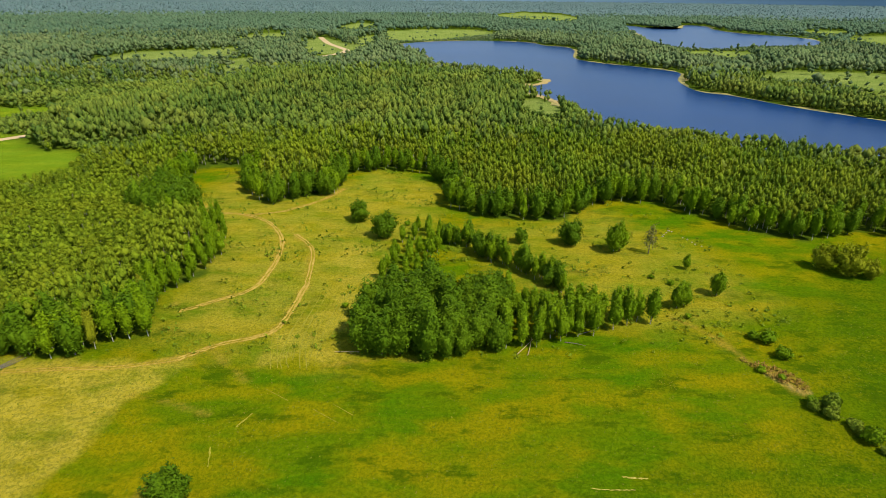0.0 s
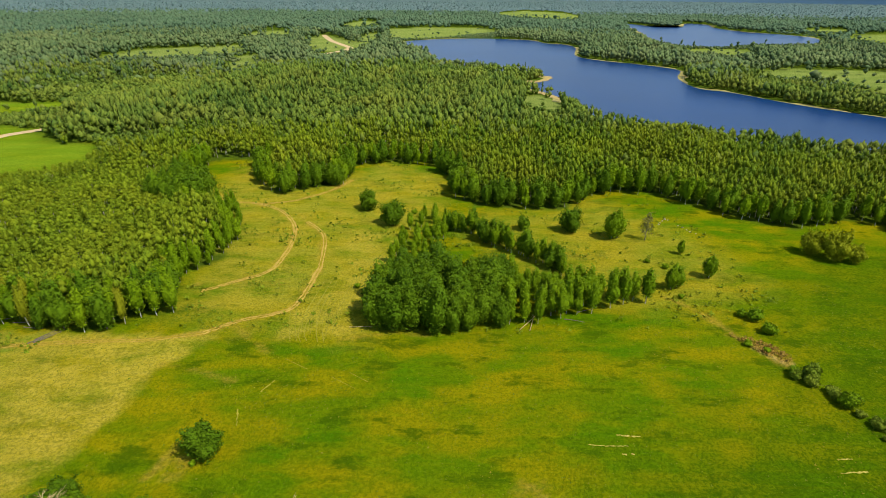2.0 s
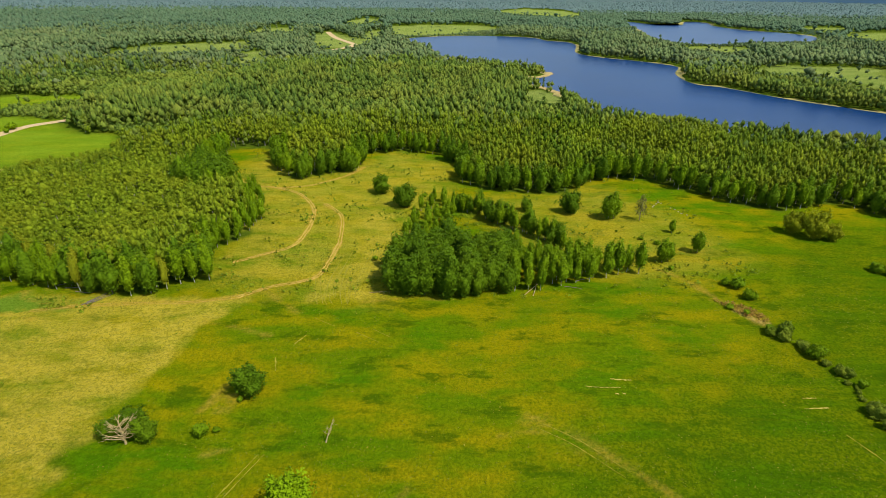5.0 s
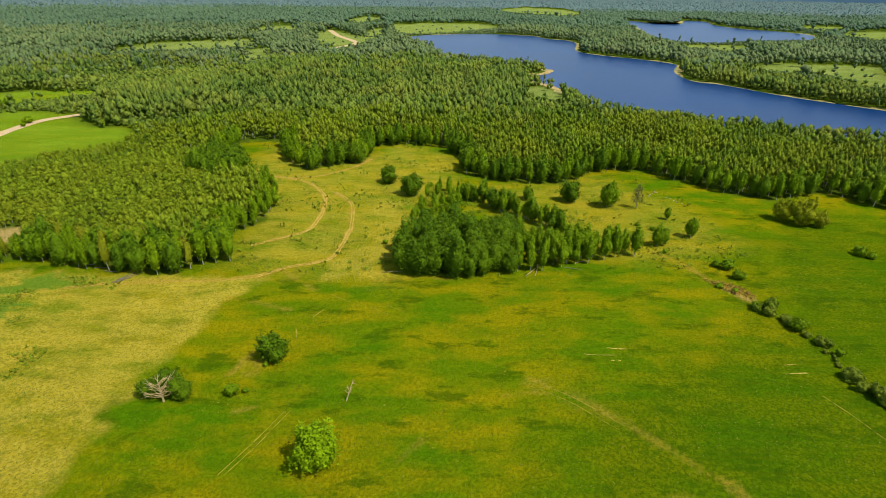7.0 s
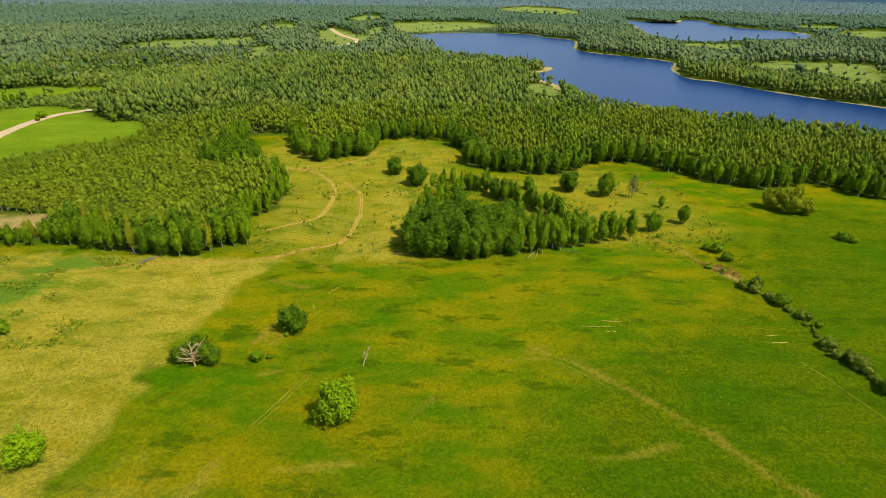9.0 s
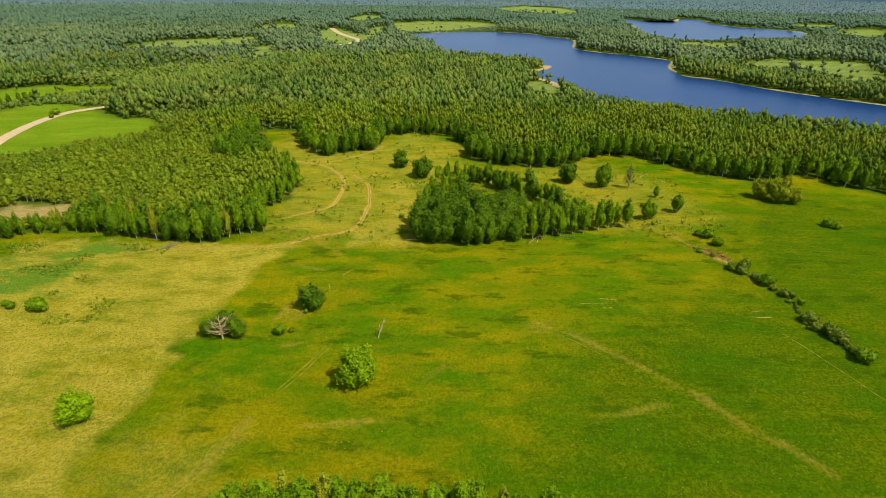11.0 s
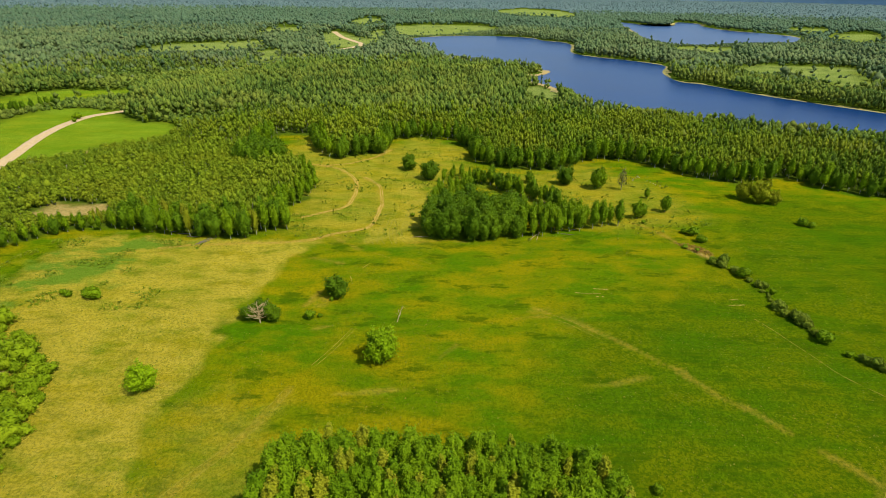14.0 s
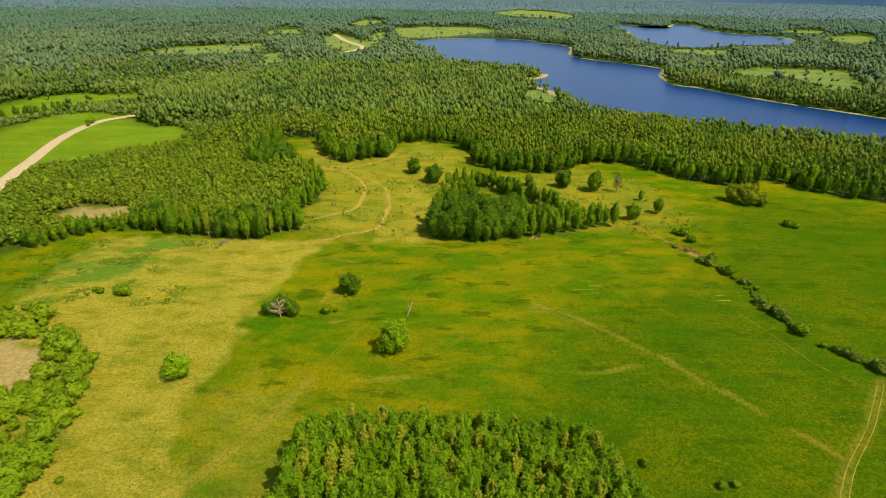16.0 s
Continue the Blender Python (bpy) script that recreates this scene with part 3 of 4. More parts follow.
def stem_mesh(name, material, height, radius, rng, limbs=0, spread=2.0, sides=7, lean=0.0, first=0.3, forks=0):
    """A tapered, slightly bent trunk with limbs."""
    verts, faces = [], []

    def limb(a, b, r0, r1, rings=4, bend=0.12):
        o = len(verts)
        d = b - a
        side = d.orthogonal().normalized()
        other = d.cross(side).normalized()
        sway = side * rng.uniform(-bend, bend) * d.length + other * rng.uniform(-bend, bend) * d.length
        for i in range(rings + 1):
            t = i / rings
            p = a + d * t + sway * math.sin(math.pi * t)
            r = r0 + (r1 - r0) * t
            for k in range(sides):
                g = 6.283 * k / sides
                verts.append(tuple(p + side * r * math.cos(g) + other * r * math.sin(g)))
        for i in range(rings):
            for k in range(sides):
                q, w = o + i * sides + k, o + i * sides + (k + 1) % sides
                faces.append((q, w, w + sides, q + sides))
        faces.append(tuple(o + rings * sides + k for k in range(sides)))

    top = Vector((rng.uniform(-lean, lean), rng.uniform(-lean, lean), height))
    limb(Vector((0, 0, -0.3)), top, radius, radius * 0.3, 5, 0.03)
    for i in range(limbs):
        t = rng.uniform(first, 0.92)
        a = rng.uniform(0, 6.283)
        s = top * t
        e = s + Vector((math.cos(a) * spread, math.sin(a) * spread, spread * rng.uniform(0.35, 0.9))) * rng.uniform(0.6, 1.1) * (1.15 - 0.6 * t)
        limb(s, e, radius * 0.42 * (1.1 - 0.5 * t), radius * 0.08, 3)
        for _ in range(forks):
            m = s.lerp(e, rng.uniform(0.45, 0.8))
            limb(m, m + (e - s) * rng.uniform(0.3, 0.5) + Vector([rng.uniform(-0.4, 0.4) * spread * 0.6 for _ in range(3)]), radius * 0.14, radius * 0.04, 2)
    return mesh_of(name, verts, faces, material, True)


def tree(name, crown, stem, label, category, group=""):
    """A tree: an Empty at its foot with trunk and crown."""
    root = tagged(new(name), label, category, group)
    for part_name, me in (("trunk", stem), ("crown", crown)):
        ob = new(part_name, me)
        ob.parent = root
    return root


def stand(x, y, turn=0.0, size=1.0, tall=1.0):
    return Matrix.Translation((x, y, float(land(x, y)))) @ Matrix.Rotation(turn, 4, "Z") @ Matrix.Diagonal((size, size, size * tall, 1))


def put_kind(root, m):
    """Stands a copy of a tree at a pose, scale included."""
    t = copy_thing(root, Matrix())
    t.matrix_basis = m
    return t


# woods that nobody could count: each tree a trunk and a crown of clumps and leaves, in rings of growing distance
def wood_places(step, near, far, seed):
    rng = np.random.RandomState(seed)
    eye = (-9.0, -45.0)
    xs = np.arange(-far, far, step)
    ys = np.arange(-40, eye[1] + far, step)
    x, y = np.meshgrid(xs, ys)
    x, y = x.ravel(), y.ravel()
    x, y = x + rng.uniform(-0.48, 0.48, len(x)) * step, y + rng.uniform(-0.48, 0.48, len(y)) * step
    r = np.hypot(x - eye[0], y - eye[1])
    blur = r * (1 + 0.05 * wave(x, y, 210, 60) + 0.07 * rng.normal(0, 1, len(r)))
    ok = (blur >= near) & (blur < far) & (np.abs(x - eye[0]) < 0.98 * (y - eye[1] + 60) + 20)
    x, y = x[ok], y[ok]
    ok = ~inside(OPEN_LINE, x, y) & (depth(LAKE_LINE, x, y) < -5) & (depth(POND_LINE, x, y) < -6)
    ok &= (off(ROAD, x, y) > 7) & (off(FAR_ROAD, x, y) > 14) & ~inside(BARE_WOOD, x, y)
    fray = (7 * wave(x, y, 60, 10) + 5 * wave(x, y, 22, 63)) * np.clip(np.hypot(x, y) / 420, 0.7, 1.5)
    lone = rng.uniform(0, 1, len(x)) < 0.05
    for f in FIELDS:
        ok &= (depth(f, x, y) + fray < 0) | (lone & (y > 320))
    for sx, sy in ((-97, 186), (-101, 193), (-104, 187), (-48, 202)):
        ok &= np.hypot(x - sx, y - sy + 1) > 4.5
    return x[ok], y[ok], rng


EYE_POINT, EYE_HEIGHT = (-9.0, -45.0), 76.0


def overlooks(x, y, h, outlines):
    """Which trees of that height would stand before the open outlines, seen from the air above the meadow."""
    hidden = np.zeros(len(x), bool)
    for k in (0.35, 0.7, 1.0):
        g = 1 + k * h / (EYE_HEIGHT - h)
        px, py = EYE_POINT[0] + (x - EYE_POINT[0]) * g, EYE_POINT[1] + (y - EYE_POINT[1]) * g
        for o in outlines:
            hidden |= inside(o, px, py)
    return hidden


def wood(name, step, near, far, seed, lumps, base, leaves, leaf, height, width, material, stems, label):
    x, y, rng = wood_places(step, near, far, seed)
    n = len(x)
    # stands of different kinds and heights
    kind = 0.7 * wave(x, y, 60, 61) + 0.6 * wave(x, y, 260, 62) + 0.5 * soft(np.hypot(x, y) - 500, 300) * wave(x, y * 0.6, 420, 65) + rng.normal(0, 0.45, n)
    h = height * (1 + 0.12 * wave(x, y, 120, 7)) * rng.uniform(0.74, 1.18, n)
    shrubs = soft(70 - np.hypot((x + 168) * 0.9, y - 150), 24)
    glade = soft(wave(x, y, 150, 64) + 0.25 * rng.normal(0, 1, n) - 0.95, 0.3) * (y > 215)
    shrubs = np.maximum.reduce([shrubs, glade, 0.8 * soft(55 - np.hypot(x + 255, (y - 420) * 0.8), 30)])
    h *= 1 - 0.6 * shrubs
    w = width * rng.uniform(0.65, 1.3, n)
    w = np.where(rng.uniform(0, 1, n) < 0.07, w * 1.6, w)
    cone = kind < -1.0
    scrub = overlooks(x, y, h, FIELDS + [POND, BARE_WOOD]) & (rng.uniform(0, 1, n) < 0.975)
    by_lake = overlooks(x, y, h, [LAKE])
    w = np.where(scrub, np.minimum(w, 5.0), w)
    h = np.where(scrub, rng.uniform(1.5, 3.0, n), np.where(by_lake, np.minimum(h, rng.uniform(7.5, 11.0, n)), h))
    cone &= ~scrub
    w = np.where(cone, w * 0.8, w)
    h = np.where(cone, h * 1.08, h)
    tint = np.clip(0.48 + 0.31 * kind + 0.18 * rng.normal(0, 1, n) + 0.35 * shrubs + 0.16 * soft(85 - np.hypot(x + 125, (y - 150) * 0.9), 30), 0, 1)
    edge = (depth(OPEN_LINE, x, y) > -6.5) & (x > -175) & (x < 180) & (y < 240)
    x, y, h, w, cone, tint = (q[~edge] for q in (x, y, h, w, cone, tint))
    n = len(x)
    z0 = land(x, y)
    vs, fs, ts, o = [], [], [], 0
    cs, rs = [], []
    for k in range(lumps):
        u = 0.62 if lumps == 1 else np.clip(0.38 + (0.52 if lumps == 3 else 0.34) * k / (lumps - 1) + rng.uniform(-0.07, 0.07, n), 0.3, 0.93)
        taper = np.where(cone, 1.25 * (1.08 - u), 1.0 - 0.9 * np.abs(u - 0.58))
        r = w * (0.5 if lumps == 1 else 0.30 if lumps == 3 else 0.40) * taper * rng.uniform(0.75, 1.15, n)
        a = rng.uniform(0, 6.283, n)
        q = 0.0 if lumps == 1 else w * 0.20 * np.where(cone, 0.15, 1.0) * (1.15 - u)
        c = np.stack([x + q * np.cos(a), y + q * np.sin(a), z0 + h * u], 1)
        long = h * 0.36 if lumps == 1 else np.maximum(r, h * 0.52 / lumps)
        v, f = clumps(c, np.stack([r, r, long], 1), rng, base, 0.38, 1.0)
        vs.append(v), fs.append(f + o), ts.append(np.repeat(tint, len(base[0])))
        cs.append(c), rs.append(np.stack([r, r, long], 1))
        o += len(v)
    if leaves:
        cs, rs = np.stack(cs, 1), np.stack(rs, 1)
        i = np.repeat(np.arange(n), leaves)
        k = rng.randint(0, lumps, len(i))
        d = rng.normal(0, 1, (len(i), 3))
        d[:, 2] = np.abs(d[:, 2]) * 0.9 - 0.25
        d /= np.linalg.norm(d, axis=1, keepdims=True)
        at = cs[i, k] + d * rs[i, k] * rng.uniform(0.8, 1.5 if lumps == 3 else 1.15, (len(i), 1))
        v, f = sprays(at, d, leaf, rng, 0.35)
        vs.append(v), fs.append(f + o), ts.append(np.repeat(np.clip(tint[i] + rng.uniform(-0.12, 0.18, len(i)), 0, 1), 3))
        o += len(v)
    me = mesh_of(name, np.concatenate(vs), np.concatenate(fs), material, False, tint=np.concatenate(ts))
    ob = tagged(new(name, me), label, "woods", kind="stuff")
    if stems:
        i = np.nonzero(rng.uniform(0, 1, n) < stems)[0]
        a = np.arange(3) * 2.094
        ring = np.stack([np.cos(a), np.sin(a)], 1)
        foot = np.stack([x[i], y[i]], 1)[:, None, :] + 0.13 * ring[None]
        lo = np.concatenate([foot, np.broadcast_to(z0[i][:, None, None] - 0.2, (len(i), 3, 1))], 2)
        hi = np.concatenate([foot + rng.uniform(-0.4, 0.4, (len(i), 1, 2)), np.broadcast_to((z0 + h * 0.6)[i][:, None, None], (len(i), 3, 1))], 2)
        v = np.concatenate([lo, hi], 1).reshape(-1, 3)
        q = np.array([[0, 1, 4, 3], [1, 2, 5, 4], [2, 0, 3, 5]])
        f = (q[None] + 6 * np.arange(len(i))[:, None, None]).reshape(-1, 4)
        tagged(new("wood_stems", mesh_of("wood_stems", v, f, BARK_WHITE)), "pale thin trunks standing in the woods", "tree trunks", kind="stuff")
    return ob


wood("near_woods", 2.45, 0, 330, 11, 3, OCTA, 72, 0.31, 9.8, 3.5, LEAF_WOOD, 0.5, "dense green birch and aspen woods with darker conifers")
# Leaf colours from here outwards carry painted haze, more in each ring.
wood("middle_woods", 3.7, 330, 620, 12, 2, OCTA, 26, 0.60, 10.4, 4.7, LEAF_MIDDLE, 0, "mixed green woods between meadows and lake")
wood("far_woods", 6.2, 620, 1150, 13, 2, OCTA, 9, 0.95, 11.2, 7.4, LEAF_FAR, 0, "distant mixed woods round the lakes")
wood("further_woods", 9.4, 1150, 2050, 14, 1, OCTA, 4, 1.5, 12.0, 9.6, LEAF_HAZE, 0, "far green woods spreading to the horizon")
wood("horizon_woods", 20.0, 2050, 4700, 15, 1, PEAK, 2, 3.4, 13.0, 20.0, LEAF_HAZE_FAR, 0, "hazy woods along the horizon")

rng = np.random.RandomState(5)
random.seed(5)
KINDS = {}
for k in range(5):
    KINDS["birch", k] = (crown_mesh("birch_crown", LEAF_BIRCH, rng, 12.0, 4.6, 1.8, "tall", 11, 520, 0.40), stem_mesh("birch_trunk", BARK_WHITE, 8.6, 0.15, random, 3, 1.3, 5, 0.5))
    KINDS["alder", k] = (crown_mesh("alder_crown", LEAF_OAK, rng, 12.5, 6.6, 0.3, "dome", 14, 600, 0.45), stem_mesh("alder_trunk", BARK_DARK, 9.0, 0.2, random, 3, 1.6, 5, 0.4))
    KINDS["aspen", k] = (crown_mesh("aspen_crown", LEAF_ASPEN, rng, 12.0, 4.2, 5.2, "dome" if k < 4 else "tall", 10, 600, 0.27), stem_mesh("aspen_trunk", BARK_DARK, 7.5, 0.12, random, 2, 1.0, 5, 0.4))
for k in range(3):
    KINDS["grove", k] = (crown_mesh("grove_alder_crown", LEAF_OAK, rng, 12.5, 7.6, 0.2, "dome", 14, 1430, 0.40), KINDS["alder", k][1])
for k in range(2):
    KINDS["full", k] = (crown_mesh("full_birch_crown", LEAF_BIRCH, rng, 11.5, 6.2, 0.8, "tall", 14, 1210, 0.40), KINDS["birch", k][1])
for k in range(3):
    KINDS["oak", k] = (crown_mesh("oak_crown", LEAF_OAK, rng, 8.5, 8.2, 0.2, "round", 21, 2310, 0.37), stem_mesh("oak_trunk", BARK_DARK, 6.0, 0.26, random, 7, 2.4, 7, 0.3))
    KINDS["bush", k] = (crown_mesh("bush_crown", LEAF_BIRCH, rng, 3.0, 3.6, 0.0, "round", 8, 230, 0.30), stem_mesh("bush_stem", BARK_DARK, 1.8, 0.07, random, 2, 0.9, 4, 0.2))
    KINDS["willow", k] = (crown_mesh("willow_crown", LEAF_WILLOW, rng, 3.0, 3.9, 0.0, "round", 10, 340, 0.27), stem_mesh("willow_stem", BARK_DARK, 1.7, 0.07, random, 2, 0.9, 4, 0.2))
KINDS["bright", 0] = (crown_mesh("maple_crown", LEAF_BRIGHT, rng, 9.4, 8.6, 0.1, "round", 29, 3850, 0.34), stem_mesh("maple_trunk", BARK_DARK, 7.0, 0.28, random, 8, 2.4, 8, 0.2))
for k in range(2):
    KINDS["pale", k] = (crown_mesh("pale_birch_crown", LEAF_PALE, rng, 13.0, 3.2, 1.6, "tall", 10, 520, 0.29), KINDS["birch", k][1])
    KINDS["grey", k] = (crown_mesh("hedge_crown", LEAF_GREY, rng, 2.8, 3.6, 0.0, "round", 9, 350, 0.26), KINDS["bush", k][1])
KINDS["sparse", 0] = (crown_mesh("sparse_crown", LEAF_DULL, rng, 9.5, 4.4, 1.5, "tall", 8, 340, 0.35, 0.3), stem_mesh("sparse_trunk", BARK_DARK, 8.4, 0.16, random, 16, 1.7, 6, 0.4, 0.25, 1))
KINDS["yellow", 0] = (crown_mesh("willow_crown", LEAF_YELLOW, rng, 8.5, 7.6, 0.3, "round", 21, 1540, 0.40), stem_mesh("willow_trunk", BARK_DARK, 5.5, 0.2, random, 6, 2.2, 7, 0.3))


def plant(kind, x, y, size=1.0, tall=1.0, label="", name="tree", category="tree", group="", k=None):
    n = sum(1 for q in KINDS if q[0] == kind)
    crown, stem = KINDS[kind, random.randrange(n) if k is None else k]
    t = tree(name, crown, stem, label, category, group)
    t.matrix_basis = stand(x, y, random.uniform(0, 6.28), size, tall)
    return t


GROVE = [(-22, 103), (-18, 95), (-4, 95), (11, 96), (27, 101), (38, 105), (50, 109), (46, 112), (26, 112), (14, 119), (1, 119), (-15, 121)]
GROVE_BACK = [(-17, 151), (-10, 166), (-2, 164), (-4, 142), (-15, 121), (-20, 118)]
GROVE_LINE = [(0, 157), (8, 151), (13, 143), (20, 138), (26, 131), (31, 125)]


def scatter(poly, gap, seed, tries=4000):
    r = random.Random(seed)
    xs, ys = [p[0] for p in poly], [p[1] for p in poly]
    out = []
    for _ in range(tries):
        x, y = r.uniform(min(xs), max(xs)), r.uniform(min(ys), max(ys))
        if inside(poly, np.float64(x), np.float64(y)) and all((x - a) ** 2 + (y - b) ** 2 > gap * gap for a, b in out):
            out.append((x, y))
    return out


for x, y in scatter(GROVE, 3.8, 1):
    if x < 13:
        plant("grove", x, y, random.uniform(0.72, 1.14), random.uniform(0.86, 1.06), "dark green dense alder in the meadow grove", "alder_tree", "tree", "grove trees")
for x, y in scatter(GROVE, 2.6, 6):
    if x >= 12:
        plant("birch", x, y, random.uniform(0.62, 0.9), 1.0, "slender birch with a pale trunk in the grove", "birch_tree", "tree", "grove trees")
for x, y in scatter(GROVE_BACK, 3.2, 2):
    plant("birch", x, y, random.uniform(0.3, 0.66), 1.0, "young light green birch behind the grove", "birch_tree", "tree", "grove trees")
for x, y in rounded(GROVE_LINE, 4, False):
    for _ in range(2):
        plant("birch" if random.random() < 0.7 else "alder", x + random.uniform(-2, 2), y + random.uniform(-2, 2), random.uniform(0.5, 0.75), 1.0, "birch in a row along the slope", "birch_tree", "tree", "grove trees")

WOOD = [(-43, -6), (-33, -4), (-20, -5.5), (-4.5, -5.5), (8, -7.5), (11.5, -11.5), (14, -18), (16.5, -24), (17, -31), (-47, -31), (-45.5, -24), (-44.5, -13)]
for x, y in scatter(WOOD, 1.95, 3, 14000):
    if random.random() < 0.2:
        plant("pale", x, y, random.uniform(0.80, 1.04), 1.0, "pale olive young birch among the plantation's aspens", "birch_tree", "tree", "plantation trees")
    else:
        plant("aspen", x, y, random.uniform(0.80, 1.0), 1.0, "young aspen in a dense plantation block", "aspen_tree", "tree", "plantation trees")

SINGLES = [
    ("oak", -31.3, 173.5, 0.92, "dark rounded oak alone on dry grass", 0), ("oak", -21, 160, 1.08, "full dark green oak alone on the meadow", 1),
    ("oak", 39.4, 155.5, 1.0, "round dark oak on the open slope", 2), ("oak", 23.8, 156, 0.62, "small dark tree on the open slope", 0),
    ("full", 51.8, 150, 0.95, "tall birch with two stems on the slope", 1), ("full", 54, 151, 0.85, "tall birch beside its twin", 0),
    ("full", 59, 117, 0.66, "birch on the meadow edge", 0), ("full", 61, 117.6, 0.6, "birch close to its twin", 1), ("full", 72, 123, 0.7, "dense birch on the slope", 1),
    ("sparse", 62.5, 149, 1.0, "thin olive half-bare tree on the slope", 0), ("full", 69.9, 138.3, 0.4, "small birch on the slope", 0), ("bright", -29.6, 28.5, 0.97, "bright green full maple alone in the meadow", 0),
    ("bright", -79.6, 17, 0.8, "bright green low tree in dry grass", 0),
    ("oak", -45.2, 57, 0.9, "compact dark green tree in the meadow", 2), ("yellow", 116, 136, 1.15, "yellow-green willow in front of the woods", 0),
    ("yellow", 111, 140, 0.95, "yellow-green willow beside the larger one", 0), ("yellow", 121, 134, 0.7, "low yellow-green willow bush", 0),
    ("oak", -48.4, 202, 1.1, "round oak at the wood's corner", 0), ("oak", -97, 186, 1.3, "large dark oak at the wood's edge", 1), ("oak", -101, 193, 1.25, "dark oak behind its neighbour", 2),
    ("oak", -104, 187.5, 1.2, "dark oak in the clump at the wood's edge", 0),
]
LOW = {(-29.6, 28.5): 0.92, (-79.6, 17): 0.78, (-45.2, 57): 0.8}
for kind, x, y, size, label, k in SINGLES:
    plant(kind, x, y, size, LOW.get((x, y), 1.0), label, {"oak": "oak_tree", "full": "birch_tree", "sparse": "aspen_tree", "bright": "maple_tree", "yellow": "willow_tree"}[kind], "tree", "", k)

# the front rows of the woods, tree by tree
EDGE_LEFT = [(-75.5, 122), (-73.5, 111), (-68.5, 103.5), (-73, 99.5), (-85, 92.5), (-101, 94.5), (-123, 99.5), (-134, 100.5), (-147, 95.5), (-158, 82), (-164, 86), (-152, 103), (-134, 108), (-122, 107),
             (-101, 103), (-87, 102), (-79, 108), (-81, 122)]
EDGE_RIGHT = [(175, 141), (158, 149), (143, 166), (120, 159), (103, 166), (94, 178), (81, 191), (68, 196), (55, 191), (44, 178), (27, 175), (8, 180), (-0.5, 188), (6, 190), (27, 182),
              (42, 185), (55, 199), (68, 203), (85, 197), (98, 184), (106, 172), (120, 166), (144, 173), (162, 156), (178, 148)]
EDGE_BACK = [(-0.5, 188), (-1, 212), (-10, 230), (-28, 234), (-42, 227), (-45, 203), (-58, 196), (-68, 188), (-81, 204), (-90, 232), (-85, 236), (-76, 208), (-67, 196), (-58, 204), (-52, 210), (-48, 234),
             (-28, 241), (-6, 236), (5, 214), (6, 190)]
for x, y in scatter(EDGE_LEFT, 2.9, 21):
    short = 0.6 if x < -130 else 1.0
    plant(random.choice(("birch", "birch", "birch", "pale", "alder")), x, y, random.uniform(0.66, 1.0) * short, 1.0, "birch with a pale bare trunk at the wood's edge", "birch_tree", "tree", "wood edge trees")
EDGE_SIDE = [(-95, 179), (-109, 186), (-107, 202), (-112, 231), (-119, 231), (-114, 203), (-116, 181), (-97, 174)]
EDGE_YOUNG = [(-75.5, 122), (-70.5, 130), (-70.5, 138), (-69.5, 148), (-73.5, 160), (-81, 174), (-95, 179), (-97, 174), (-86, 167), (-80, 158), (-77, 147), (-78, 137), (-82, 122)]
for band, seed in ((EDGE_RIGHT, 22), (EDGE_BACK, 23), (EDGE_SIDE, 24)):
    for x, y in scatter(band, 3.5, seed):
        kind = "birch" if random.random() < 0.55 else "alder"
        plant(kind, x, y, random.uniform(0.66, 0.98), 1.0, {"birch": "light green birch in the wood's front row", "alder": "dark green alder in the wood's front row"}[kind], kind + "_tree", "tree", "wood edge trees")

for x, y in scatter(EDGE_YOUNG, 2.6, 25):
    plant("birch", x, y, random.uniform(0.42, 0.72), random.uniform(0.9, 1.15), "young birch in the thin margin of the woods", "birch_tree", "tree", "wood edge trees")

# bushes: thicket round bare ground, hedge along the ditch, singles
for x, y in scatter(THICKET, 2.7, 31):
    if depth(BARE_THICKET, np.float64(x), np.float64(y)) < -0.5 and x > -142 and y > -45:
        plant("willow", x, y, random.choice((0.7, 0.95, 1.15, 1.4, 1.7)), random.uniform(0.7, 1.25), "bright green willow bush in a dense thicket", "willow_bush", "bush", "thicket bushes")
HEDGE = [(72, 80.5), (74, 76.5), (76, 72), (77.6, 68.6), (78.6, 65), (79.2, 61.5)]
HEDGE_GAP = [(79.2, 60.5), (78.6, 57.6), (78, 54.8)]
HEDGE_END = [(77.6, 52), (78.4, 48.5), (79.2, 44.5), (80, 41), (80.6, 38)]
HEDGE_LAST = [(83.8, 30), (85.4, 28), (87, 26), (89, 23.8), (92, 21)]
for line in (HEDGE, HEDGE_END, HEDGE_LAST):
    for x, y in rounded(line, 3, False):
        plant("grey" if random.random() < 0.8 else "bush", x + random.uniform(-1.2, 1.2), y + random.uniform(-1.0, 1.0), random.choice((0.45, 0.6, 0.8, 0.95, 1.2)), random.uniform(0.8, 1.2),
              "grey-green bush in a straggling hedge along a ditch", "hedge_bush", "bush", "hedge bushes")
for x, y in rounded(HEDGE_GAP, 3, False):
    plant("grey", x + random.uniform(-0.8, 0.8), y, random.uniform(0.25, 0.42), 1.0, "small grey-green bush in a gap of the hedge", "hedge_bush", "bush", "hedge bushes")
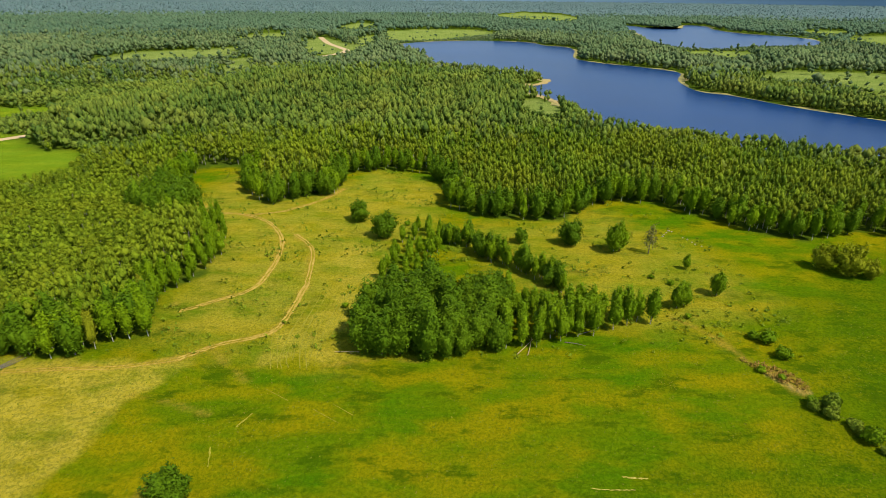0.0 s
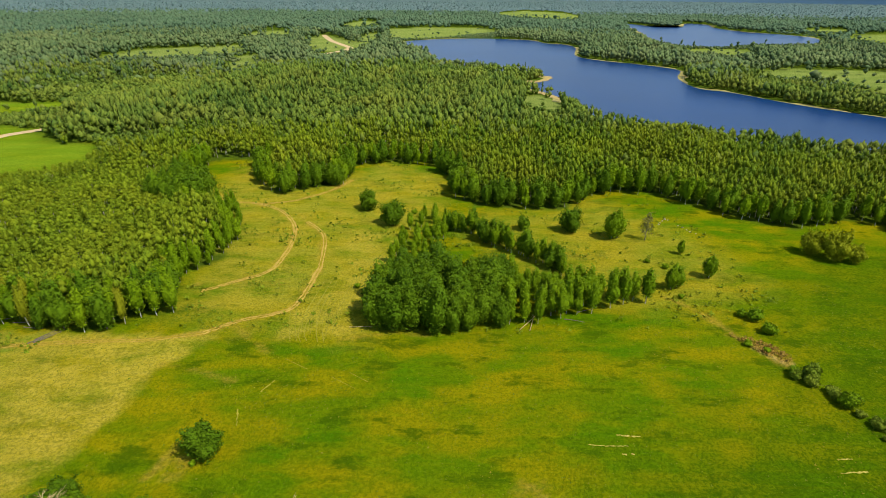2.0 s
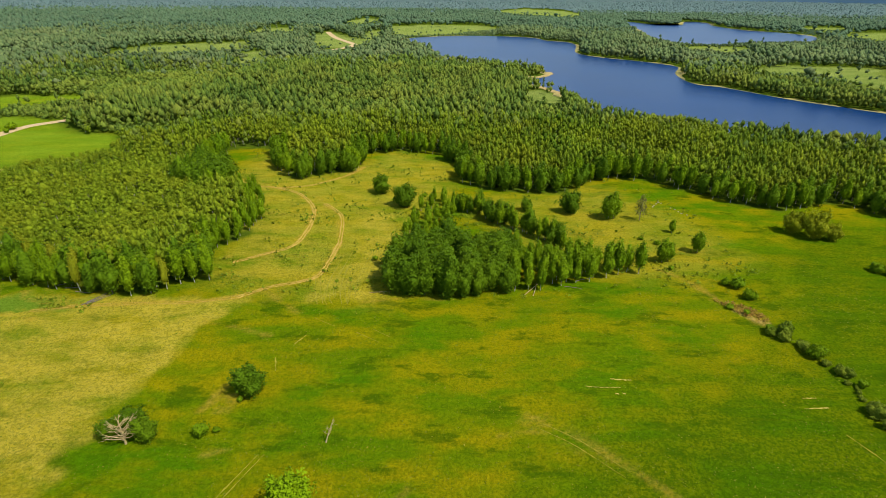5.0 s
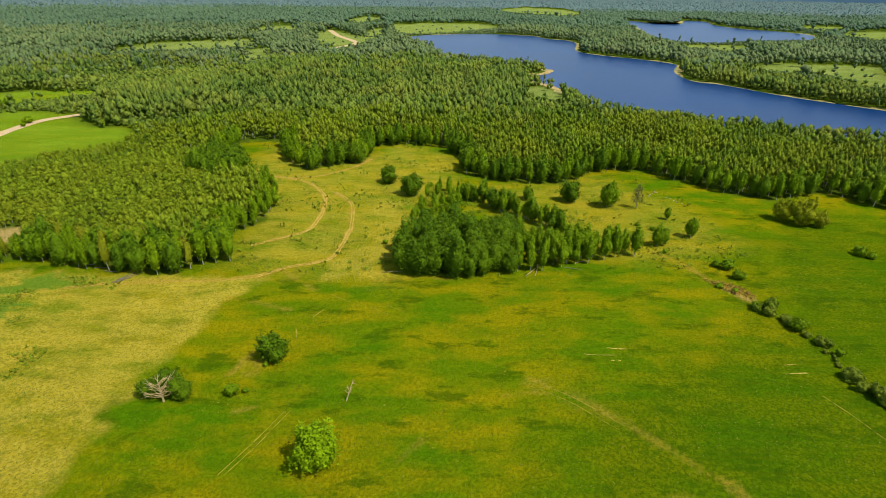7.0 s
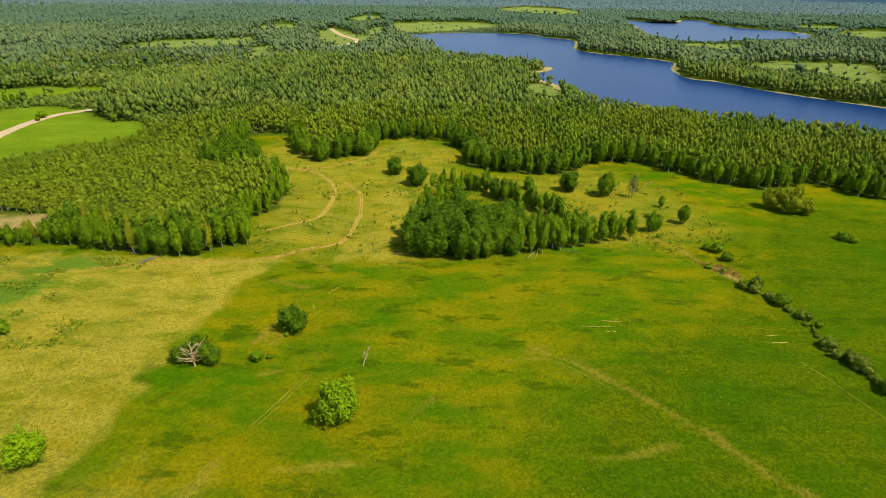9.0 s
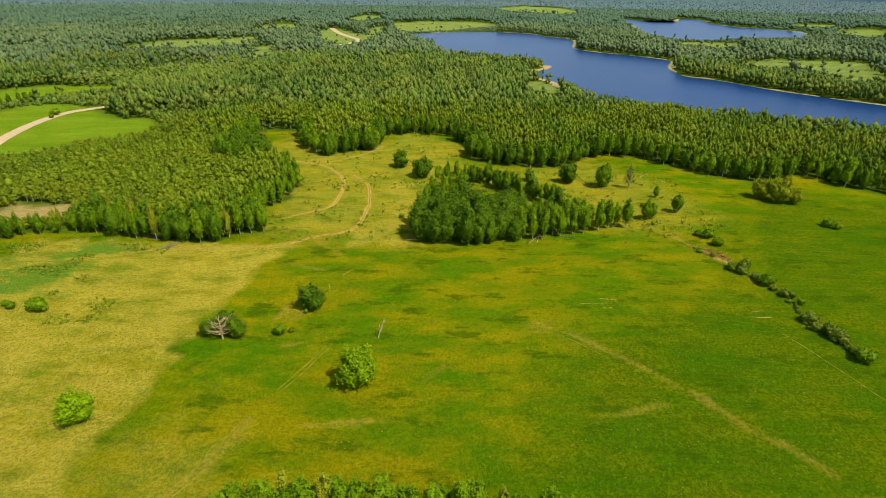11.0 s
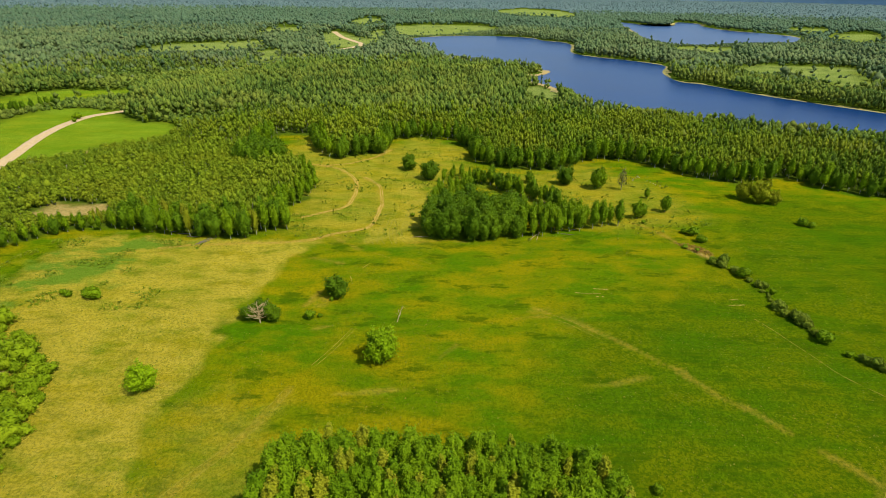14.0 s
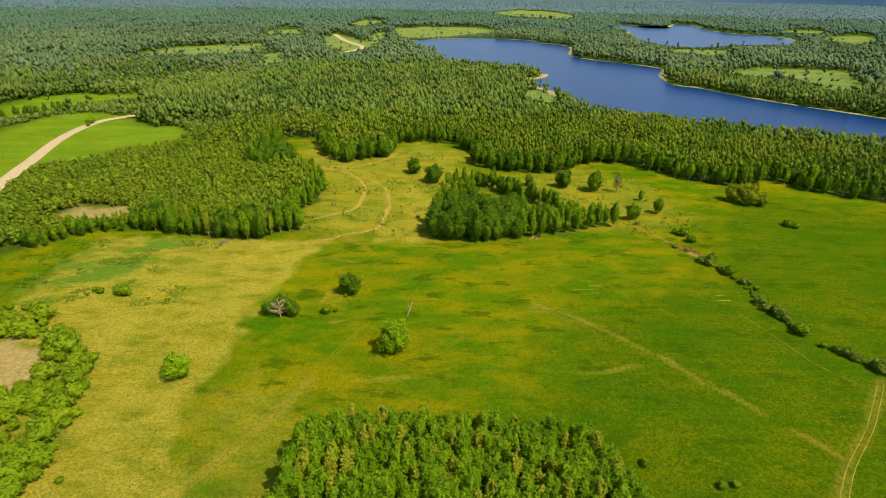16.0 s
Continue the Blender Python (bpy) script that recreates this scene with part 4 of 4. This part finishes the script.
BUSHES = [(74.6, 95.6, 1.15), (73.9, 101.2, 1.2), (71.5, 103, 0.8), (119.8, 112, 1.2), (122, 110, 0.9), (-88, -14, 0.5), (22.2, -9, 0.6), (35, -14.2, 0.55), (37.5, -14, 0.5), (-111.4, 54, 1.3),
          (-113.5, 55, 1.0), (-118.8, 54.5, 0.75), (-121, 55.5, 0.6), (-50.2, 45.6, 0.9), (-47.6, 46.5, 0.45), (-46, 54.5, 0.4), (62, 129, 0.6), (66, 128, 0.55), (58, 133, 0.5), (67, 90.5, 0.6), (70, 88, 0.5),
          (-246, 270, 1.7), (-243, 262, 0.9), (-26.7, 115.5, 0.55), (-14, 170, 0.7), (60, 112, 0.5)]
for x, y, size in BUSHES:
    plant("bush", x, y, size, 0.9, "low rounded green bush standing in the grass", "bush", "bush", "meadow bushes")


def limbs_thing(name, x, y, height, radius, count, spread, label, category, tilt=0.0, turn=0.0, first=0.3, wood_kind=None):
    """A bare bleached tree or fallen trunk."""
    root = tagged(new(name), label, category)
    ob = new("trunk", stem_mesh(name, wood_kind or DEADWOOD, height, radius, random, count, spread, 6, 0.3, first, 2))
    ob.parent = root
    root.matrix_basis = Matrix.Translation((x, y, float(land(x, y)) + (0.15 if tilt else 0))) @ Matrix.Rotation(turn, 4, "Z") @ Matrix.Rotation(tilt, 4, "Y")
    return root


limbs_thing("dead_tree", -26.9, 43.6, 4.3, 0.15, 9, 1.9, "bleached bare dead sapling leaning in the meadow", "dead tree", radians(16), 0.4, 0.18)
half_dead = limbs_thing("half_dead_tree", -62.4, 43.0, 5.2, 0.24, 34, 2.9, "half-dead tree with bare grey limbs between leafy sides", "tree", 0.0, 0.0, 0.22)
for dx, dy, size, k in ((-3.1, 1.7, 0.58, 1), (2.9, 1.2, 0.58, 2), (0.0, 3.4, 0.64, 0)):
    ob = new("crown", KINDS["oak", k][0])
    ob.parent = half_dead
    ob.matrix_basis = Matrix.Translation((dx, dy, 0)) @ Matrix.Rotation(dx, 4, "Z") @ Matrix.Diagonal((size, size, size * 0.95, 1))
limbs_thing("fallen_tree", 15.2, 96.4, 7.5, 0.12, 4, 1.0, "pale fallen trunk lying at the grove's edge", "fallen tree", radians(84), radians(52), 0.5)
limbs_thing("fallen_tree", 17.6, 96.2, 6.0, 0.10, 3, 0.9, "pale fallen trunk lying across another", "fallen tree", radians(82), radians(75), 0.5)
limbs_thing("fallen_tree", -25.5, 96.0, 5.5, 0.09, 3, 0.9, "grey fallen trunk beside the grove", "fallen tree", radians(86), radians(-8), 0.5)
for i, (x, y, a) in enumerate([(-97.6, 88.6, 48), (-96.5, 88.9, 50), (-95.8, 89.6, 44), (-97, 90.2, 55), (-103, 95, -12), (-110, 98.5, 20), (-107, 97, 8), (31, 104, 20), (27, 100.5, -25)]):
    limbs_thing("log", x, y, 4.6, 0.12, 1, 0.5, "dark weathered felled log on the grass", "log", radians(87), radians(a), 0.6, BARK_DARK)


def boulder(x, y, r):
    v, f = clumps(np.zeros((1, 3)), np.array([r]), np.random.RandomState(int(x * 7 + y * 3) % 999), ICO2, 0.16, 0.65)
    ob = tagged(new("boulder", mesh_of("boulder", v, f, STONE, False)), "pale fieldstone lying in the grass", "stone", "fieldstones")
    ob.location = (x, y, float(land(x, y)) + 0.3 * r)
    return ob


for x, y, r in [(71.7, 162, 0.35), (72.6, 163.4, 0.25), (74, 165, 0.3), (75.4, 166.6, 0.4), (76.2, 166, 0.25), (78, 161, 0.25), (79, 159.6, 0.35), (79.6, 157.5, 0.25), (80, 155.8, 0.3), (81.5, 154.4, 0.25)]:
    boulder(x, y, r)

# swaths, ruts and lines in the grass
for i, (line, wide) in enumerate([([(28.7, 62), (30.5, 61.8), (33, 61.6)], 0.28), ([(23, 59.6), (26, 59.3), (30.2, 59.3)], 0.16), ([(28.4, 57.4), (29.2, 57.3)], 0.35), ([(30, 57.4), (30.6, 57.3)], 0.3),
                                  ([(65.9, 56.9), (68.6, 57)], 0.25), ([(64.6, 53.9), (69.4, 54.2)], 0.3), ([(68.2, 47.1), (71, 40.2), (73.7, 31.1), (76.2, 23.4), (81, 16)], 0.15),
                                  ([(-38, 76.4), (-39.9, 72.8)], 0.3), ([(-42.8, 68), (-41.6, 63.6)], 0.25), ([(-37.2, 41), (-40.6, 33.5), (-44.3, 25.9)], 0.12), ([(-38.2, 41), (-41.7, 33.5), (-45.4, 25.9)], 0.12)]):
    ribbon("straw_swath", line, wide, STRAW if i < 6 else GRASS_LINE, "pale strip of flattened straw lying in green grass", "straw", 0.05, 0.9, 40 + i)
for i, dx in enumerate((-0.85, 0.85)):
    ribbon("wheel_rut", [(87 + dx, 16), (74 + dx, 1.5), (62.5 + dx, -9.4), (56 + dx, -17)], 0.15, GRASS_LINE, "worn wheel rut across the grass", "rut", 0.03, 0.5, 60 + i)
for i, (x, d) in enumerate([(-36.8, 1.6), (-35.2, 1.5), (-31.4, 0.2), (-29.9, -0.3)]):
    ribbon("wheel_rut", [(x, 93.5 + 0.9 * i), (x - 0.6 * d, 101), (x - 0.4 * d, 108 - 2 * (i % 2)), (x + 1.2 - 0.5 * d, 119 - 3.5 * i)], 0.16, GRASS_LINE, "old wheel rut pressed into dry grass", "rut", 0.05, 0.5, 70 + i)

FAN = [[(-37.7, 90), (-40, 98), (-41.4, 106)], [(-35.3, 90), (-37, 95), (-37.1, 106)], [(-31.4, 90), (-33.4, 98.6), (-33.3, 110.4)], [(-30, 91), (-30.1, 98.7), (-28, 110.6)],
       [(-29.3, 106.4), (-28.4, 114), (-27.5, 124)], [(-27, 104), (-24.5, 118), (-20.5, 134)], [(-28.6, 101.6), (-26.5, 122), (-22, 140)], [(-33.8, 93), (-34.8, 104), (-33.5, 122)]]
for i, line in enumerate(FAN):
    for side in (-0.7, 0.7):
        ribbon("wheel_rut", beside(line, side), 0.13, GRASS_LINE, "old wheel rut pressed into dry grass", "rut", 0.05, 0.8, 90 + i)
for i, line in enumerate([[(-65.2, -16.4), (-59.9, -6.8), (-56.2, -1), (-52.3, 6.6), (-48.7, 17.3)], [(-37.6, 83.5), (-32.1, 79.9)], [(-26.5, 77.4), (-21, 73.8)], [(-23, 79), (-18.6, 75.9)], [(12, 48.4), (18, 44), (25, 37)]]):
    for side in (-0.8, 0.8) if len(line) > 2 else (0.0,):
        ribbon("wheel_rut", beside(line, side), 0.11, GRASS_LINE, "pale wheel rut pressed into the meadow", "rut", 0.05, 0.8, 110 + i)


# grass tussocks, scrub and reeds that nobody could count
def tussocks(name, x, y, sprays_each, size, height, material, label, category, seed, tint_low=0.0, tint_high=1.0):
    r = np.random.RandomState(seed)
    n = len(x)
    i = np.repeat(np.arange(n), sprays_each)
    s = size * r.uniform(0.6, 1.5, n)
    at = np.stack([x[i] + r.normal(0, 1, len(i)) * s[i] * 0.5, y[i] + r.normal(0, 1, len(i)) * s[i] * 0.5, np.zeros(len(i))], 1)
    at[:, 2] = land(at[:, 0], at[:, 1]) + height * s[i] / size * r.uniform(0.25, 1, len(i))
    d = np.stack([r.normal(0, 0.5, len(i)), r.normal(0, 0.5, len(i)), np.full(len(i), 0.8)], 1)
    v, f = sprays(at, d, 1.0, r)
    mid = np.repeat(at, 3, 0)
    v = mid + (v - mid) * np.repeat(s[i] * 0.7, 3)[:, None]
    t = np.repeat(np.clip(r.uniform(tint_low, tint_high, n)[i] + r.uniform(-0.1, 0.1, len(i)), 0, 1), 3)
    return tagged(new(name, mesh_of(name, v, f, material, False, tint=t)), label, category, kind="stuff")


r = np.random.RandomState(77)
x, y = r.uniform(-140, 110, 60000), -30 + 150 * r.uniform(0, 1, 60000) ** 1.2
keep = inside(OPEN_LINE, x, y) & (wave(x, y, 30, 41) + 0.8 * r.normal(0, 1, 60000) > 0.1)
tussocks("meadow_grass", x[keep], y[keep], 1, 0.24, 0.10, GRASS_BLADES, "tufts of uneven meadow grass, green and straw-coloured", "grass", 78, 0.0, 0.75)
x, y = r.uniform(-100, 85, 9000), r.uniform(95, 235, 9000)
keep = inside(OPEN_LINE, x, y) & (wave(x, y, 26, 43) + 0.6 * r.normal(0, 1, 9000) > 0.55)
tussocks("meadow_scrub", x[keep], y[keep], 5, 0.5, 0.55, LEAF_WOOD, "low dark green scrub dotted over dry grass", "scrub", 79, 0.45, 1.0)
x, y = r.uniform(62, 77, 900), r.uniform(81, 99, 900)
keep = inside(SCAR, x, y)
tussocks("reeds", x[keep], y[keep], 6, 0.3, 0.6, REED, "brown dead reeds in a dry ditch", "reeds", 80)
x, y = r.uniform(-150, -95, 2600), r.uniform(48, 92, 2600)
keep = inside(OPEN_LINE, x, y) & (wave(x, y, 18, 44) > 0.45)
tussocks("weeds", x[keep], y[keep], 4, 0.42, 0.4, LEAF_WOOD, "patches of taller weeds in the meadow", "weeds", 81, 0.5, 1.0)

for x, y in rounded([(-316, 262), (-304, 281), (-294, 299), (-285, 313)], 4, False):
    plant("alder", x + random.uniform(-3, 3), y + random.uniform(-3, 3), random.uniform(0.45, 0.7), 1.0, "dark alder in a field hedgerow beside the road", "alder_tree", "tree", "hedgerow trees")
